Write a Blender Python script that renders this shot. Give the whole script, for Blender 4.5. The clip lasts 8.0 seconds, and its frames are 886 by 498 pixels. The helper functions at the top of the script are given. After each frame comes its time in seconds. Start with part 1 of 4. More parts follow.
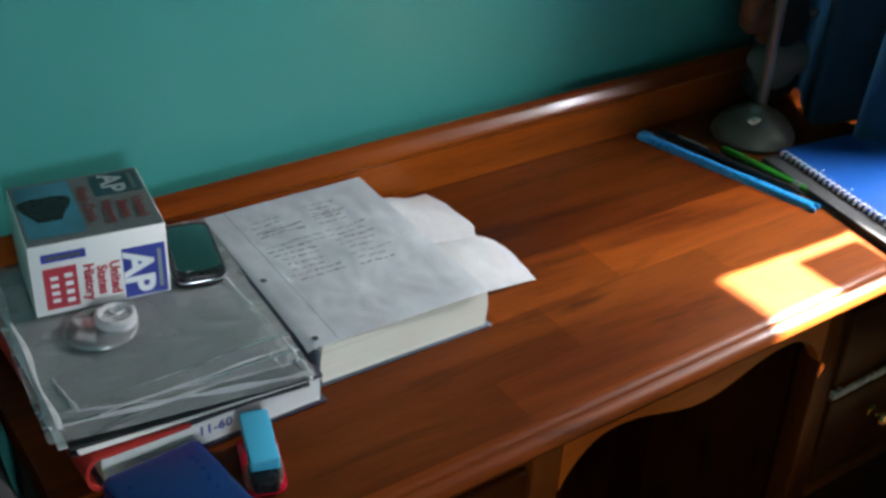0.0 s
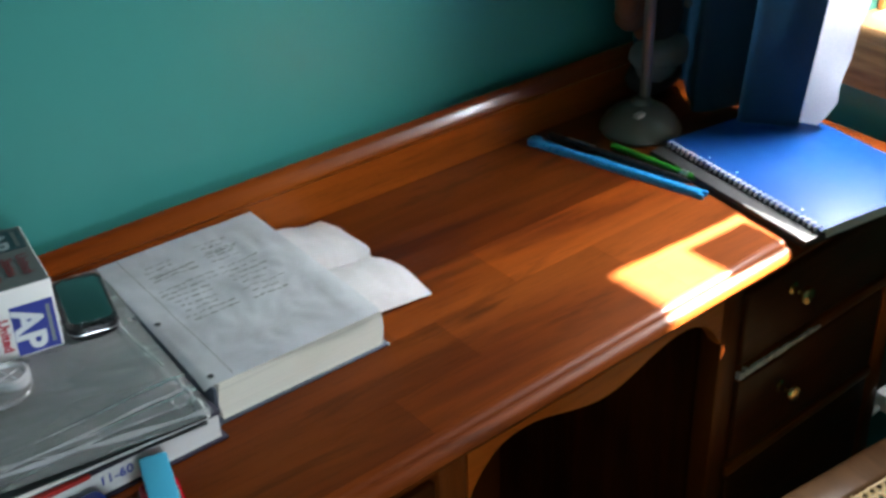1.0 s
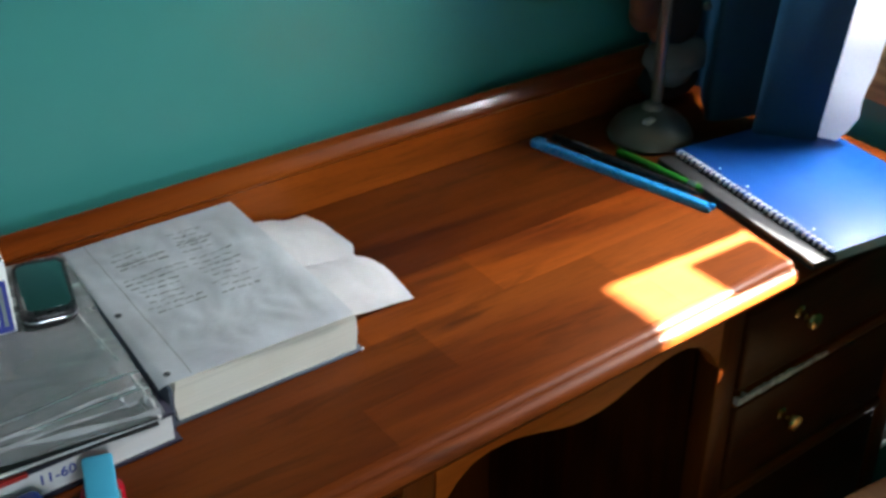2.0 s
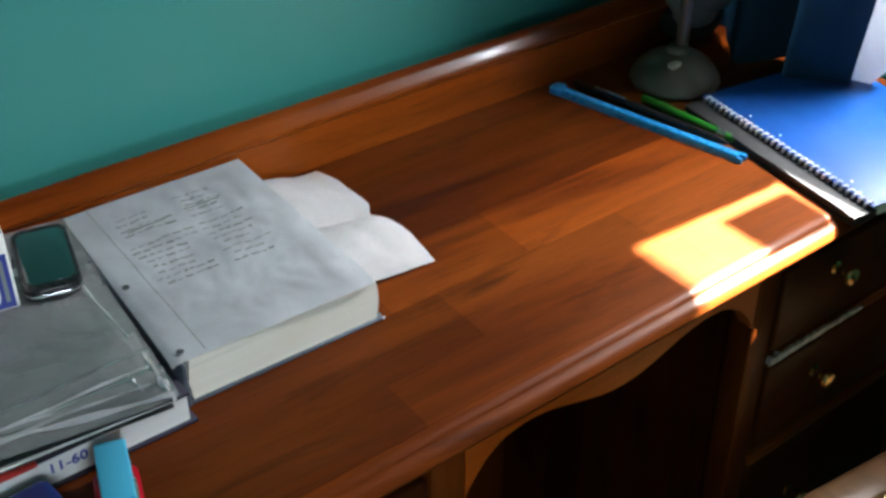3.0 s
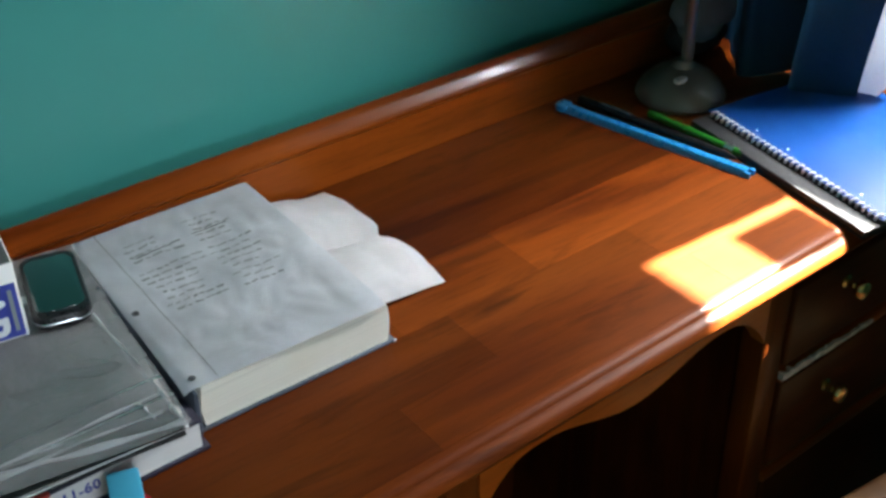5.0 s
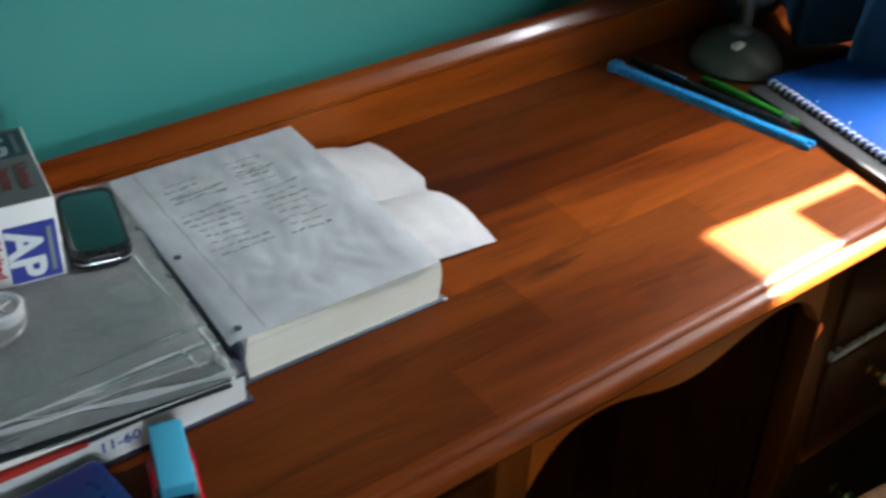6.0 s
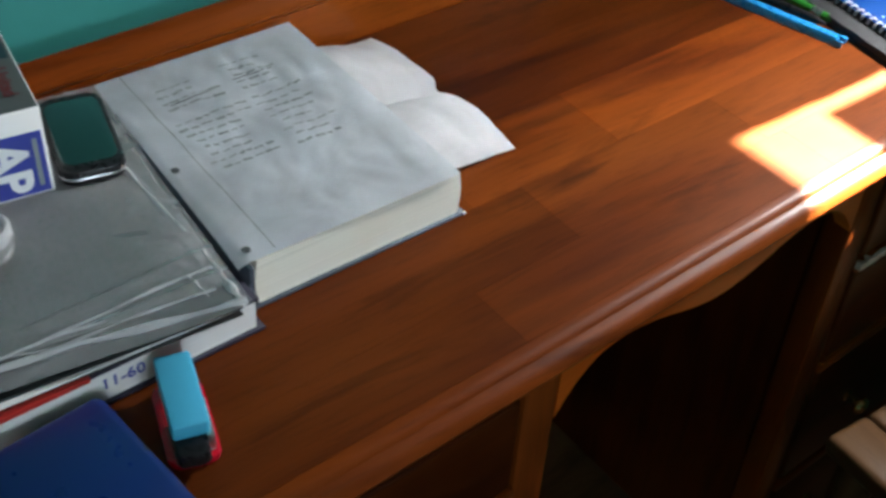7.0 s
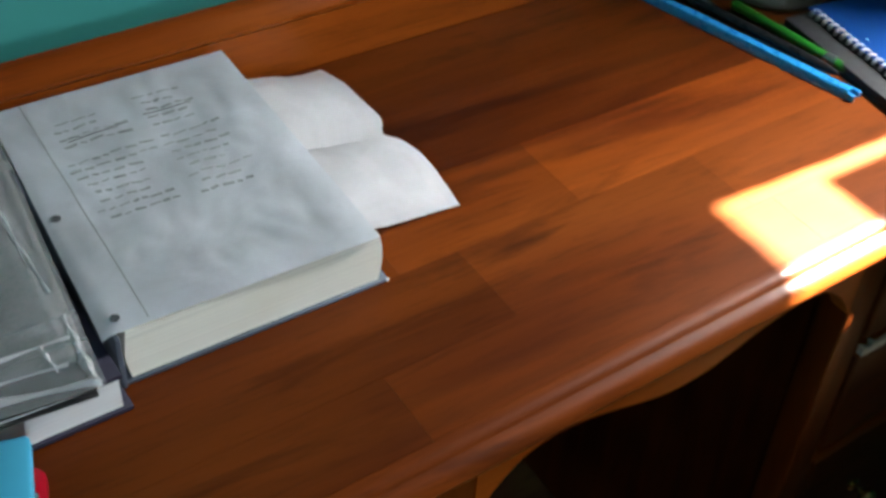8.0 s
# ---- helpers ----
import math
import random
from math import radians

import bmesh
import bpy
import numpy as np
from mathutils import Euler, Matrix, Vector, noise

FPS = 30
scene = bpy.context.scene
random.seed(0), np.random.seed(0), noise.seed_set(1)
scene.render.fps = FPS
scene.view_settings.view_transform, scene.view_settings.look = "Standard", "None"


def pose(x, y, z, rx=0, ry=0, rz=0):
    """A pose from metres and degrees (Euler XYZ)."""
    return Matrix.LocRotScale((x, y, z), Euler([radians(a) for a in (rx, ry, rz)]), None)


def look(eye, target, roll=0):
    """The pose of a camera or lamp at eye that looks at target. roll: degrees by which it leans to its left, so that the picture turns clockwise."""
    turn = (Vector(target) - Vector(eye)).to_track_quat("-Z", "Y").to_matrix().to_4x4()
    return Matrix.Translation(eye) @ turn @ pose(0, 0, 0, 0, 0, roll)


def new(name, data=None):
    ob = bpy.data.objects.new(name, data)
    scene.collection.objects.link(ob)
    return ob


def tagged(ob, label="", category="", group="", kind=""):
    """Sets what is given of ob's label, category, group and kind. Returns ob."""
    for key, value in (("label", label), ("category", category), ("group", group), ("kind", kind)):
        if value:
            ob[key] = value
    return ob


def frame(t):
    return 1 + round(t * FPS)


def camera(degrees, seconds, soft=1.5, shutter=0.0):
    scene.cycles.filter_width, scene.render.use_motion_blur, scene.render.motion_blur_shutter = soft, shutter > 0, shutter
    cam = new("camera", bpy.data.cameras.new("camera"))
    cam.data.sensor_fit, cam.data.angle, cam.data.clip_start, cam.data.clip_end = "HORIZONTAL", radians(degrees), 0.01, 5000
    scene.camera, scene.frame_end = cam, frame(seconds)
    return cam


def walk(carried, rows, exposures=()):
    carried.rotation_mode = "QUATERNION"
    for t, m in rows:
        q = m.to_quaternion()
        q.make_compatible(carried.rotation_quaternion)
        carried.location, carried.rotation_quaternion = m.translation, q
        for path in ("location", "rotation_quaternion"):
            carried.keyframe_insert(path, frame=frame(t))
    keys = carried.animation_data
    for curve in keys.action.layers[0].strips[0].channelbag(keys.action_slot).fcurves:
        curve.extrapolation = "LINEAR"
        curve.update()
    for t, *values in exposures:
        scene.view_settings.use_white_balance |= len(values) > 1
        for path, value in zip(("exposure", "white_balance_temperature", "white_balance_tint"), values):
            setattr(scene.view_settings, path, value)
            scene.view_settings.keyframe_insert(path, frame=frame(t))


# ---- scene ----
cam = camera(39.0, 8.0, soft=3.0, shutter=0.4)
EXPOSURE = 5.5
PATH = [
    (0, (-0.417, -1.076, 1.485), (0.548, 0.313, 0.417), 2.9),
    (0.5, (-0.384, -1.089, 1.484), (0.566, 0.297, 0.399), 0.2),
    (1, (-0.37, -1.125, 1.496), (0.661, 0.234, 0.452), -1.9),
    (1.5, (-0.338, -1.119, 1.493), (0.721, 0.235, 0.471), -0.1),
    (2, (-0.296, -1.099, 1.461), (0.699, 0.285, 0.415), 0.3),
    (2.2, (-0.281, -1.091, 1.457), (0.672, 0.309, 0.393), -0.5),
    (3.3, (-0.276, -0.992, 1.459), (0.69, 0.309, 0.286), 0.1),
    (3.5, (-0.292, -0.978, 1.454), (0.657, 0.332, 0.278), 0.5),
    (4, (-0.301, -0.968, 1.459), (0.65, 0.328, 0.268), 1.8),
    (4.5, (-0.291, -0.994, 1.469), (0.687, 0.33, 0.333), 0.1),
    (4.7, (-0.278, -1.008, 1.47), (0.693, 0.322, 0.335), -1.0),
    (5.8, (-0.291, -0.98, 1.428), (0.69, 0.329, 0.278), 1.2),
    (6, (-0.306, -0.94, 1.429), (0.666, 0.346, 0.245), 2.6),
    (6.5, (-0.326, -0.886, 1.416), (0.627, 0.369, 0.184), 2.9),
    (7, (-0.297, -0.851, 1.401), (0.657, 0.298, 0.07), 4.0),
    (7.5, (-0.22, -0.837, 1.392), (0.732, 0.288, 0.041), 4.3),
    (8, (-0.131, -0.813, 1.362), (0.727, 0.404, 0.026), 3.9),
]
walk(cam, [(t, look(eye, target, roll)) for t, eye, target, roll in PATH], exposures=[(0, EXPOSURE)])

# ---- light ----
SUN_EL = 50.0
world = bpy.data.worlds.new("sky")
scene.world = world
world.use_nodes = True
wn = world.node_tree.nodes
sky = wn.new("ShaderNodeTexSky")
sky.sky_type = "NISHITA"
sky.sun_disc = False
sky.sun_elevation = radians(SUN_EL)
sky.sun_rotation = radians(90)
world.node_tree.links.new(sky.outputs[0], wn["Background"].inputs[0])
wn["Background"].inputs[1].default_value = 0.032
sun_data = bpy.data.lights.new("sun", "SUN")
sun_data.energy, sun_data.angle, sun_data.color = 5.0, radians(1.2), (1.0, 0.96, 0.88)
sun = new("sun", sun_data)
sun.matrix_world = look((3, -0.35, 4), (2, -0.33, 4 - math.tan(radians(SUN_EL))))
# fill light from an assumed second window, unseen behind the camera
fill_lamp = bpy.data.lights.new("fill_daylight", "AREA")
fill_lamp.shape, fill_lamp.size, fill_lamp.size_y = "RECTANGLE", 0.7, 0.7
fill_lamp.energy, fill_lamp.color = 0.95, (0.86, 0.95, 1.0)
lamp_ob = new("fill_daylight", fill_lamp)
lamp_ob.matrix_world = look((-0.6, -3.66, 1.75), (-0.6, 0.0, 1.75))

# sky light of the window beside the desk, in its opening
side_lamp = bpy.data.lights.new("side_daylight", "AREA")
side_lamp.shape, side_lamp.size, side_lamp.size_y = "RECTANGLE", 0.05, 0.16
side_lamp.energy, side_lamp.color = 0.70, (0.97, 0.98, 1.0)
side_ob = new("side_daylight", side_lamp)
side_ob.matrix_world = look((1.010, -0.371, 1.25), (0.010, -0.320, 1.25 - 1.0))


# ---- materials ----
def nodes_of(name):
    m = bpy.data.materials.new(name)
    m.use_nodes = True
    t = m.node_tree
    return m, t, t.nodes["Principled BSDF"]


def add(t, kind, **inputs):
    n = t.nodes.new(kind)
    for k, v in inputs.items():
        n.inputs[k.replace("_", " ")].default_value = v
    return n


def mixed(t, fac, a, b):
    m = t.nodes.new("ShaderNodeMix")
    m.data_type = "RGBA"
    m.clamp_factor = True
    for sock, v in ((m.inputs[0], fac), (m.inputs[6], a), (m.inputs[7], b)):
        if isinstance(v, bpy.types.NodeSocket):
            t.links.new(v, sock)
        elif sock.type == "RGBA":
            sock.default_value = (*v[:3], 1)
        else:
            sock.default_value = v
    return m.outputs[2]


def ramp(t, src, lo, hi, a=0.0, b=1.0):
    r = t.nodes.new("ShaderNodeMapRange")
    r.inputs[1].default_value, r.inputs[2].default_value = lo, hi
    r.inputs[3].default_value, r.inputs[4].default_value = a, b
    t.links.new(src, r.inputs[0])
    return r.outputs[0]


def coords(t, scale=(1, 1, 1), turn=0.0):
    c = t.nodes.new("ShaderNodeTexCoord")
    m = t.nodes.new("ShaderNodeMapping")
    m.inputs["Scale"].default_value = scale
    m.inputs["Rotation"].default_value = (0, 0, turn)
    t.links.new(c.outputs["Object"], m.inputs[0])
    return m.outputs[0]


def noise_at(t, vec, scale, detail=4.0, rough=0.55, warp=0.0):
    n = add(t, "ShaderNodeTexNoise", Scale=scale, Detail=detail, Roughness=rough, Distortion=warp)
    t.links.new(vec, n.inputs["Vector"])
    return n.outputs[0]


def bumped(t, p, src, strength, dist):
    b = add(t, "ShaderNodeBump", Strength=strength, Distance=dist)
    t.links.new(src, b.inputs["Height"])
    t.links.new(b.outputs[0], p.inputs["Normal"])


def plain(name, col, rough=0.5, metal=0.0, vary=0.12, scale=30.0, bump=0.05, coat=0.0, spec=0.5):
    """A solid colour with mottling at two scales and fine relief."""
    m, t, p = nodes_of(name)
    v = coords(t)
    big, small = noise_at(t, v, scale * 0.25), noise_at(t, v, scale * 6, 2)
    dark = tuple(c * (1 - vary) for c in col)
    lite = tuple(min(1, c * (1 + vary)) for c in col)
    t.links.new(mixed(t, ramp(t, big, 0.3, 0.7), dark, lite), p.inputs["Base Color"])
    t.links.new(ramp(t, small, 0.3, 0.7, max(0.02, rough - 0.06), min(1, rough + 0.06)), p.inputs["Roughness"])
    p.inputs["Metallic"].default_value = metal
    p.inputs["Coat Weight"].default_value = coat
    p.inputs["Coat Roughness"].default_value = 0.08
    p.inputs["Specular IOR Level"].default_value = spec
    if bump:
        bumped(t, p, small, bump, 0.002)
    return m


def wood(name, dark, mid, lite, axis="x", boards=0.0, rough=0.3, coat=0.5, grain=1.0, spec=0.12):
    """Varnished wood with the grain along one axis; boards: the width of the glued staves."""
    m, t, p = nodes_of(name)
    long, across = 2.2, 26.0
    sc = {"x": (long, across, across), "y": (across, long, across), "z": (across, across, long)}[axis]
    v = coords(t, sc)
    flow = noise_at(t, v, 0.9, 6, 0.6, 0.7)
    fine = noise_at(t, coords(t, tuple(c * 6 for c in sc)), 1.6, 3, 0.6, 0.2)
    blot = noise_at(t, coords(t, (2.2, 7, 7) if axis == "x" else (6, 6, 4)), 1.0, 2, 0.45, 0.25)
    base = mixed(t, ramp(t, flow, 0.36, 0.66), dark, mid)
    base = mixed(t, ramp(t, blot, 0.35, 0.72, 0, 0.85), base, lite)
    streak = noise_at(t, coords(t, (4.0, 24, 24) if axis == "x" else sc), 1.0, 5, 0.62, 0.6)
    base = mixed(t, ramp(t, streak, 0.54, 0.72, 0, 0.70 * grain), base, tuple(c * 0.32 for c in dark))
    base = mixed(t, ramp(t, fine, 0.52, 0.75, 0, 0.35), base, tuple(c * 0.55 for c in dark))
    if boards:
        c = t.nodes.new("ShaderNodeTexCoord")
        sep = t.nodes.new("ShaderNodeSeparateXYZ")
        t.links.new(c.outputs["Object"], sep.inputs[0])
        sn = t.nodes.new("ShaderNodeMath")
        sn.operation = "SNAP"
        t.links.new(sep.outputs[1], sn.inputs[0])
        sn.inputs[1].default_value = boards
        # every stave is pieced end to end from lengths of its own
        sh = t.nodes.new("ShaderNodeMath")
        sh.operation = "MULTIPLY_ADD"
        t.links.new(sn.outputs[0], sh.inputs[0])
        sh.inputs[1].default_value = 7.31
        t.links.new(sep.outputs[0], sh.inputs[2])
        sx = t.nodes.new("ShaderNodeMath")
        sx.operation = "SNAP"
        t.links.new(sh.outputs[0], sx.inputs[0])
        sx.inputs[1].default_value = 0.62
        comb = t.nodes.new("ShaderNodeCombineXYZ")
        t.links.new(sx.outputs[0], comb.inputs[0])
        t.links.new(sn.outputs[0], comb.inputs[1])
        wn_ = t.nodes.new("ShaderNodeTexWhiteNoise")
        t.links.new(comb.outputs[0], wn_.inputs["Vector"])
        base = mixed(t, ramp(t, wn_.outputs[0], 0, 1, 0.0, 0.30), base, tuple(c * 0.5 for c in dark))
    t.links.new(base, p.inputs["Base Color"])
    wear = noise_at(t, coords(t), 9, 2)
    t.links.new(ramp(t, wear, 0.3, 0.75, rough - 0.02, rough + 0.05), p.inputs["Roughness"])
    p.inputs["Coat Weight"].default_value = coat * 0.45
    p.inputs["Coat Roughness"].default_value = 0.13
    p.inputs["Specular IOR Level"].default_value = spec
    bumped(t, p, fine, 0.06, 0.001)
    return m


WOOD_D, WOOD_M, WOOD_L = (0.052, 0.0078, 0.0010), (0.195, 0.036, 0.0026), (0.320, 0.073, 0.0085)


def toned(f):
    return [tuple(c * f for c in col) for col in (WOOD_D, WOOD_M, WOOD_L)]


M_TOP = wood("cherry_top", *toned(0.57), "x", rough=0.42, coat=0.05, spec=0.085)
# dark and mid staves also hold painted shade, at back and front left
M_STAVE_DARK_SHADED = wood("cherry_stave_dark_shaded", *toned(0.35), "x", rough=0.42, coat=0.05, spec=0.085)
M_STAVE_MID_SHADED = wood("cherry_stave_mid_shaded", *toned(0.46), "x", rough=0.42, coat=0.05, spec=0.085)
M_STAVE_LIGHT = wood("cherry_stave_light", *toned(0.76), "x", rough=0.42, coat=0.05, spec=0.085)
M_RAIL = wood("cherry_rail", *toned(0.78), "x", rough=0.30, coat=0.22, grain=0.5)
# one cherry wood: apron lightened as lit, posts and drawers darkened as shaded
M_APRON_LIT = wood("cherry_apron_lit", *toned(2.0), "x", rough=0.36, coat=0.2, grain=0.5)
M_POST_SHADED = wood("cherry_post_shaded", *toned(0.34), "z", rough=0.40, coat=0.2, grain=0.5)
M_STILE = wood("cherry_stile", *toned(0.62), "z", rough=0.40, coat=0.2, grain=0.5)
M_DRAWER_SHADED = wood("cherry_drawer_shaded", *toned(0.26), "x", rough=0.40, coat=0.2, grain=0.7)
M_OAK = wood("window_oak", (0.20, 0.09, 0.03), (0.36, 0.18, 0.07), (0.45, 0.25, 0.11), "y", rough=0.4, coat=0.2)
M_CHAIR = wood("chair_wood", (0.030, 0.014, 0.006), (0.065, 0.032, 0.014), (0.10, 0.055, 0.026), "y", rough=0.28, coat=0.4)
M_FLOOR = wood("floor_boards", (0.05, 0.024, 0.010), (0.10, 0.05, 0.022), (0.15, 0.08, 0.035), "x", boards=0.09, rough=0.4, coat=0.2)


def wall_paint():
    m, t, p = nodes_of("teal_paint")
    v = coords(t)
    roller = noise_at(t, v, 420, 3, 0.6)
    cloud = noise_at(t, v, 3.5, 4, 0.6)
    base = mixed(t, ramp(t, cloud, 0.3, 0.7), (0.036, 0.205, 0.186), (0.043, 0.228, 0.208))
    scuff = noise_at(t, coords(t, (9, 9, 22)), 1.0, 5, 0.7)
    base = mixed(t, ramp(t, scuff, 0.66, 0.8, 0, 0.25), base, (0.060, 0.245, 0.228))
    t.links.new(base, p.inputs["Base Color"])
    p.inputs["Roughness"].default_value = 0.34
    bumped(t, p, roller, 0.12, 0.0008)
    return m


M_TEAL = wall_paint()
M_CEIL = plain("ceiling_white", (0.45, 0.45, 0.43), 0.9, vary=0.03)
M_BRASS = plain("polished_brass", (0.72, 0.50, 0.20), 0.22, 1.0, 0.08, 200, 0.02)
M_STEEL = plain("steel", (0.62, 0.62, 0.62), 0.28, 1.0, 0.05, 200, 0.02)
M_CHROME = plain("chrome", (0.55, 0.55, 0.57), 0.16, 1.0, 0.03, 200, 0.0)
M_WIRE = plain("coated_wire", (0.78, 0.78, 0.80), 0.3, 0.3, 0.03)
M_WHITE = plain("white_plastic", (0.78, 0.78, 0.76), 0.35, vary=0.04)
M_PALE = plain("pale_bare_wood", (0.55, 0.50, 0.46), 0.6, vary=0.5, scale=260)
M_BLACK = plain("black_plastic", (0.008, 0.008, 0.009), 0.30, vary=0.2, spec=0.25)
M_BOARD = plain("black_card", (0.012, 0.012, 0.013), 0.75, vary=0.2)
M_NAVY = plain("navy_cloth", (0.008, 0.007, 0.022), 0.6, vary=0.25, scale=80)
M_SLATE = plain("slate_cover", (0.06, 0.075, 0.10), 0.5, vary=0.3, scale=80)
M_REDC = plain("red_cover", (0.42, 0.025, 0.018), 0.45, vary=0.15)
M_BLUECOVER = plain("blue_cover", (0.003, 0.046, 0.20), 0.48, vary=0.03, scale=6, bump=0.0, spec=0.25)
M_BLUEPL = plain("light_blue_plastic", (0.05, 0.33, 0.50), 0.42, vary=0.06)
M_RULER = plain("sky_blue_plastic", (0.012, 0.17, 0.38), 0.3, vary=0.06, coat=0.3)
M_ROYAL = plain("royal_blue_plastic", (0.003, 0.014, 0.10), 0.32, vary=0.06, scale=8, bump=0.0, coat=0.25)
M_GREEN = plain("green_plastic", (0.012, 0.12, 0.010), 0.35, vary=0.1)
M_INK = plain("ink", (0.05, 0.055, 0.065), 0.8, vary=0.3, scale=400, bump=0)
M_PENCIL = plain("pencil_grey", (0.24, 0.26, 0.27), 0.8, vary=0.35, scale=300, bump=0)
M_REDINK = plain("red_print", (0.42, 0.03, 0.05), 0.5, vary=0.1)
M_BLUEINK = plain("blue_print", (0.035, 0.05, 0.30), 0.45, vary=0.1)
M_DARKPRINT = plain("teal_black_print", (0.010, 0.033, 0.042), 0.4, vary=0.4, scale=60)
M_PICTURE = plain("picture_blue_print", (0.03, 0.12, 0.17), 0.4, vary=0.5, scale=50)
# lid copies of the red print and carton, darkened to hold its shade
M_REDINK_SHADED = plain("red_print_shaded", (0.11, 0.014, 0.016), 0.5, vary=0.1)
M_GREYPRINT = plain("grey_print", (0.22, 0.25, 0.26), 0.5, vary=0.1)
M_CARTON = plain("white_carton", (0.74, 0.73, 0.72), 0.5, vary=0.04)
M_CARTON_TOP = plain("grey_carton_top_shaded", (0.080, 0.080, 0.080), 0.4, vary=0.08)
M_LABELW = plain("white_print", (0.75, 0.76, 0.78), 0.5, vary=0.03)
# lamp and doll colours set dark: the corner's shade is in them
M_LAMP = plain("cream_enamel_shaded", (0.075, 0.069, 0.054), 0.35, vary=0.1, coat=0.2)
M_SKIN = plain("tan_plush", (0.13, 0.045, 0.018), 0.9, vary=0.2, scale=120, bump=0.3)
M_WHITECLOTH = plain("white_cloth_shaded", (0.15, 0.145, 0.145), 0.9, vary=0.1, scale=120, bump=0.3)
M_BLACKCLOTH = plain("black_cloth", (0.012, 0.012, 0.014), 0.9, vary=0.2, scale=120, bump=0.3)
M_TEALCLOTH = plain("teal_cloth", (0.012, 0.09, 0.075), 0.9, vary=0.2, scale=120, bump=0.3)
M_HOLE = plain("shadow_paper", (0.04, 0.045, 0.05), 0.9, vary=0.1, bump=0)


def paper(name, col, crease=0.25, tint=None, streak=0.0):
    m, t, p = nodes_of(name)
    v = coords(t)
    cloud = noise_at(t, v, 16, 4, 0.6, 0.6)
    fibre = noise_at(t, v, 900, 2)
    # on the sheets the darker clouds paint crumple shading into the colour
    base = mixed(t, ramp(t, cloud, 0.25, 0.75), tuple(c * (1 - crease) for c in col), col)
    if streak:
        s = noise_at(t, coords(t, (4, 22, 1)), 1.0, 4, 0.6, 1.0)
        base = mixed(t, ramp(t, s, 0.55, 0.75, 0, streak), base, tint or col)
    t.links.new(base, p.inputs["Base Color"])
    p.inputs["Roughness"].default_value = 0.75
    bumped(t, p, mixed(t, 0.2, cloud, fibre), 0.25, 0.003)
    return m


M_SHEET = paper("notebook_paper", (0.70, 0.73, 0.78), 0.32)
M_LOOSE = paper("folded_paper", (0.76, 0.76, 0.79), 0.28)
M_GREYPAGE = paper("printed_grey_page", (0.46, 0.44, 0.43), 0.50, (0.46, 0.46, 0.46), 0.15)


def page_block(name, col):
    """Paper edges: thin layers stacked in z."""
    m, t, p = nodes_of(name)
    lay = noise_at(t, coords(t, (3, 3, 900)), 1.0, 2, 0.7)
    cloud = noise_at(t, coords(t), 25, 4)
    base = mixed(t, ramp(t, lay, 0.3, 0.7), tuple(c * 0.82 for c in col), col)
    base = mixed(t, ramp(t, cloud, 0.5, 0.75, 0, 0.3), base, tuple(c * f for c, f in zip(col, (0.8, 0.72, 0.6))))
    t.links.new(base, p.inputs["Base Color"])
    p.inputs["Roughness"].default_value = 0.85
    bumped(t, p, lay, 0.4, 0.001)
    return m


M_PAGES = page_block("cream_page_edges", (0.78, 0.75, 0.66))
M_PAGESW = page_block("white_page_edges", (0.78, 0.77, 0.76))


def clear(name, col=(0.95, 0.96, 0.97), rough=0.12, film=0.55, ior=1.46, crinkle=0.0):
    """Thin clear plastic: mostly let through, with a glossy face."""
    m, t, p = nodes_of(name)
    tr = t.nodes.new("ShaderNodeBsdfTransparent")
    tr.inputs[0].default_value = (*col, 1)
    gl = add(t, "ShaderNodeBsdfGlossy", Roughness=rough)
    df = t.nodes.new("ShaderNodeBsdfDiffuse")
    df.inputs[0].default_value = (0.75, 0.76, 0.78, 1)
    fr = add(t, "ShaderNodeFresnel", IOR=ior)
    if crinkle:
        wave = noise_at(t, coords(t), 16, 2, 0.5, 0.8)
        bp = add(t, "ShaderNodeBump", Strength=crinkle, Distance=0.006)
        t.links.new(wave, bp.inputs["Height"])
        for nd in (gl, df, fr):
            t.links.new(bp.outputs[0], nd.inputs["Normal"])
    a, b = t.nodes.new("ShaderNodeMixShader"), t.nodes.new("ShaderNodeMixShader")
    a.inputs[0].default_value = film
    t.links.new(df.outputs[0], a.inputs[1])
    t.links.new(tr.outputs[0], a.inputs[2])
    t.links.new(fr.outputs[0], b.inputs[0])
    t.links.new(a.outputs[0], b.inputs[1])
    t.links.new(gl.outputs[0], b.inputs[2])
    t.links.new(b.outputs[0], t.nodes["Material Output"].inputs[0])
    return m


M_FILM = clear("clear_sleeve", film=0.74, rough=0.42, ior=1.14, crinkle=0.12)
M_DOME = clear("clear_dome", film=0.84, rough=0.12)
M_KNOB = clear("milky_plastic", film=0.55, rough=0.2)
M_PANE = clear("window_glass", film=1.0, rough=0.0)


def frosted():
    """Frosted glass: most of the light is scattered, a little goes straight through."""
    m, t, p = nodes_of("frosted_glass")
    tr = t.nodes.new("ShaderNodeBsdfTransparent")
    tr.inputs[0].default_value = (0.95, 0.97, 1.0, 1)
    tl = t.nodes.new("ShaderNodeBsdfTranslucent")
    tl.inputs[0].default_value = (0.36, 0.39, 0.43, 1)
    mx = t.nodes.new("ShaderNodeMixShader")
    mx.inputs[0].default_value = 0.90
    t.links.new(tr.outputs[0], mx.inputs[1])
    t.links.new(tl.outputs[0], mx.inputs[2])
    t.links.new(mx.outputs[0], t.nodes["Material Output"].inputs[0])
    return m


M_FROST = frosted()


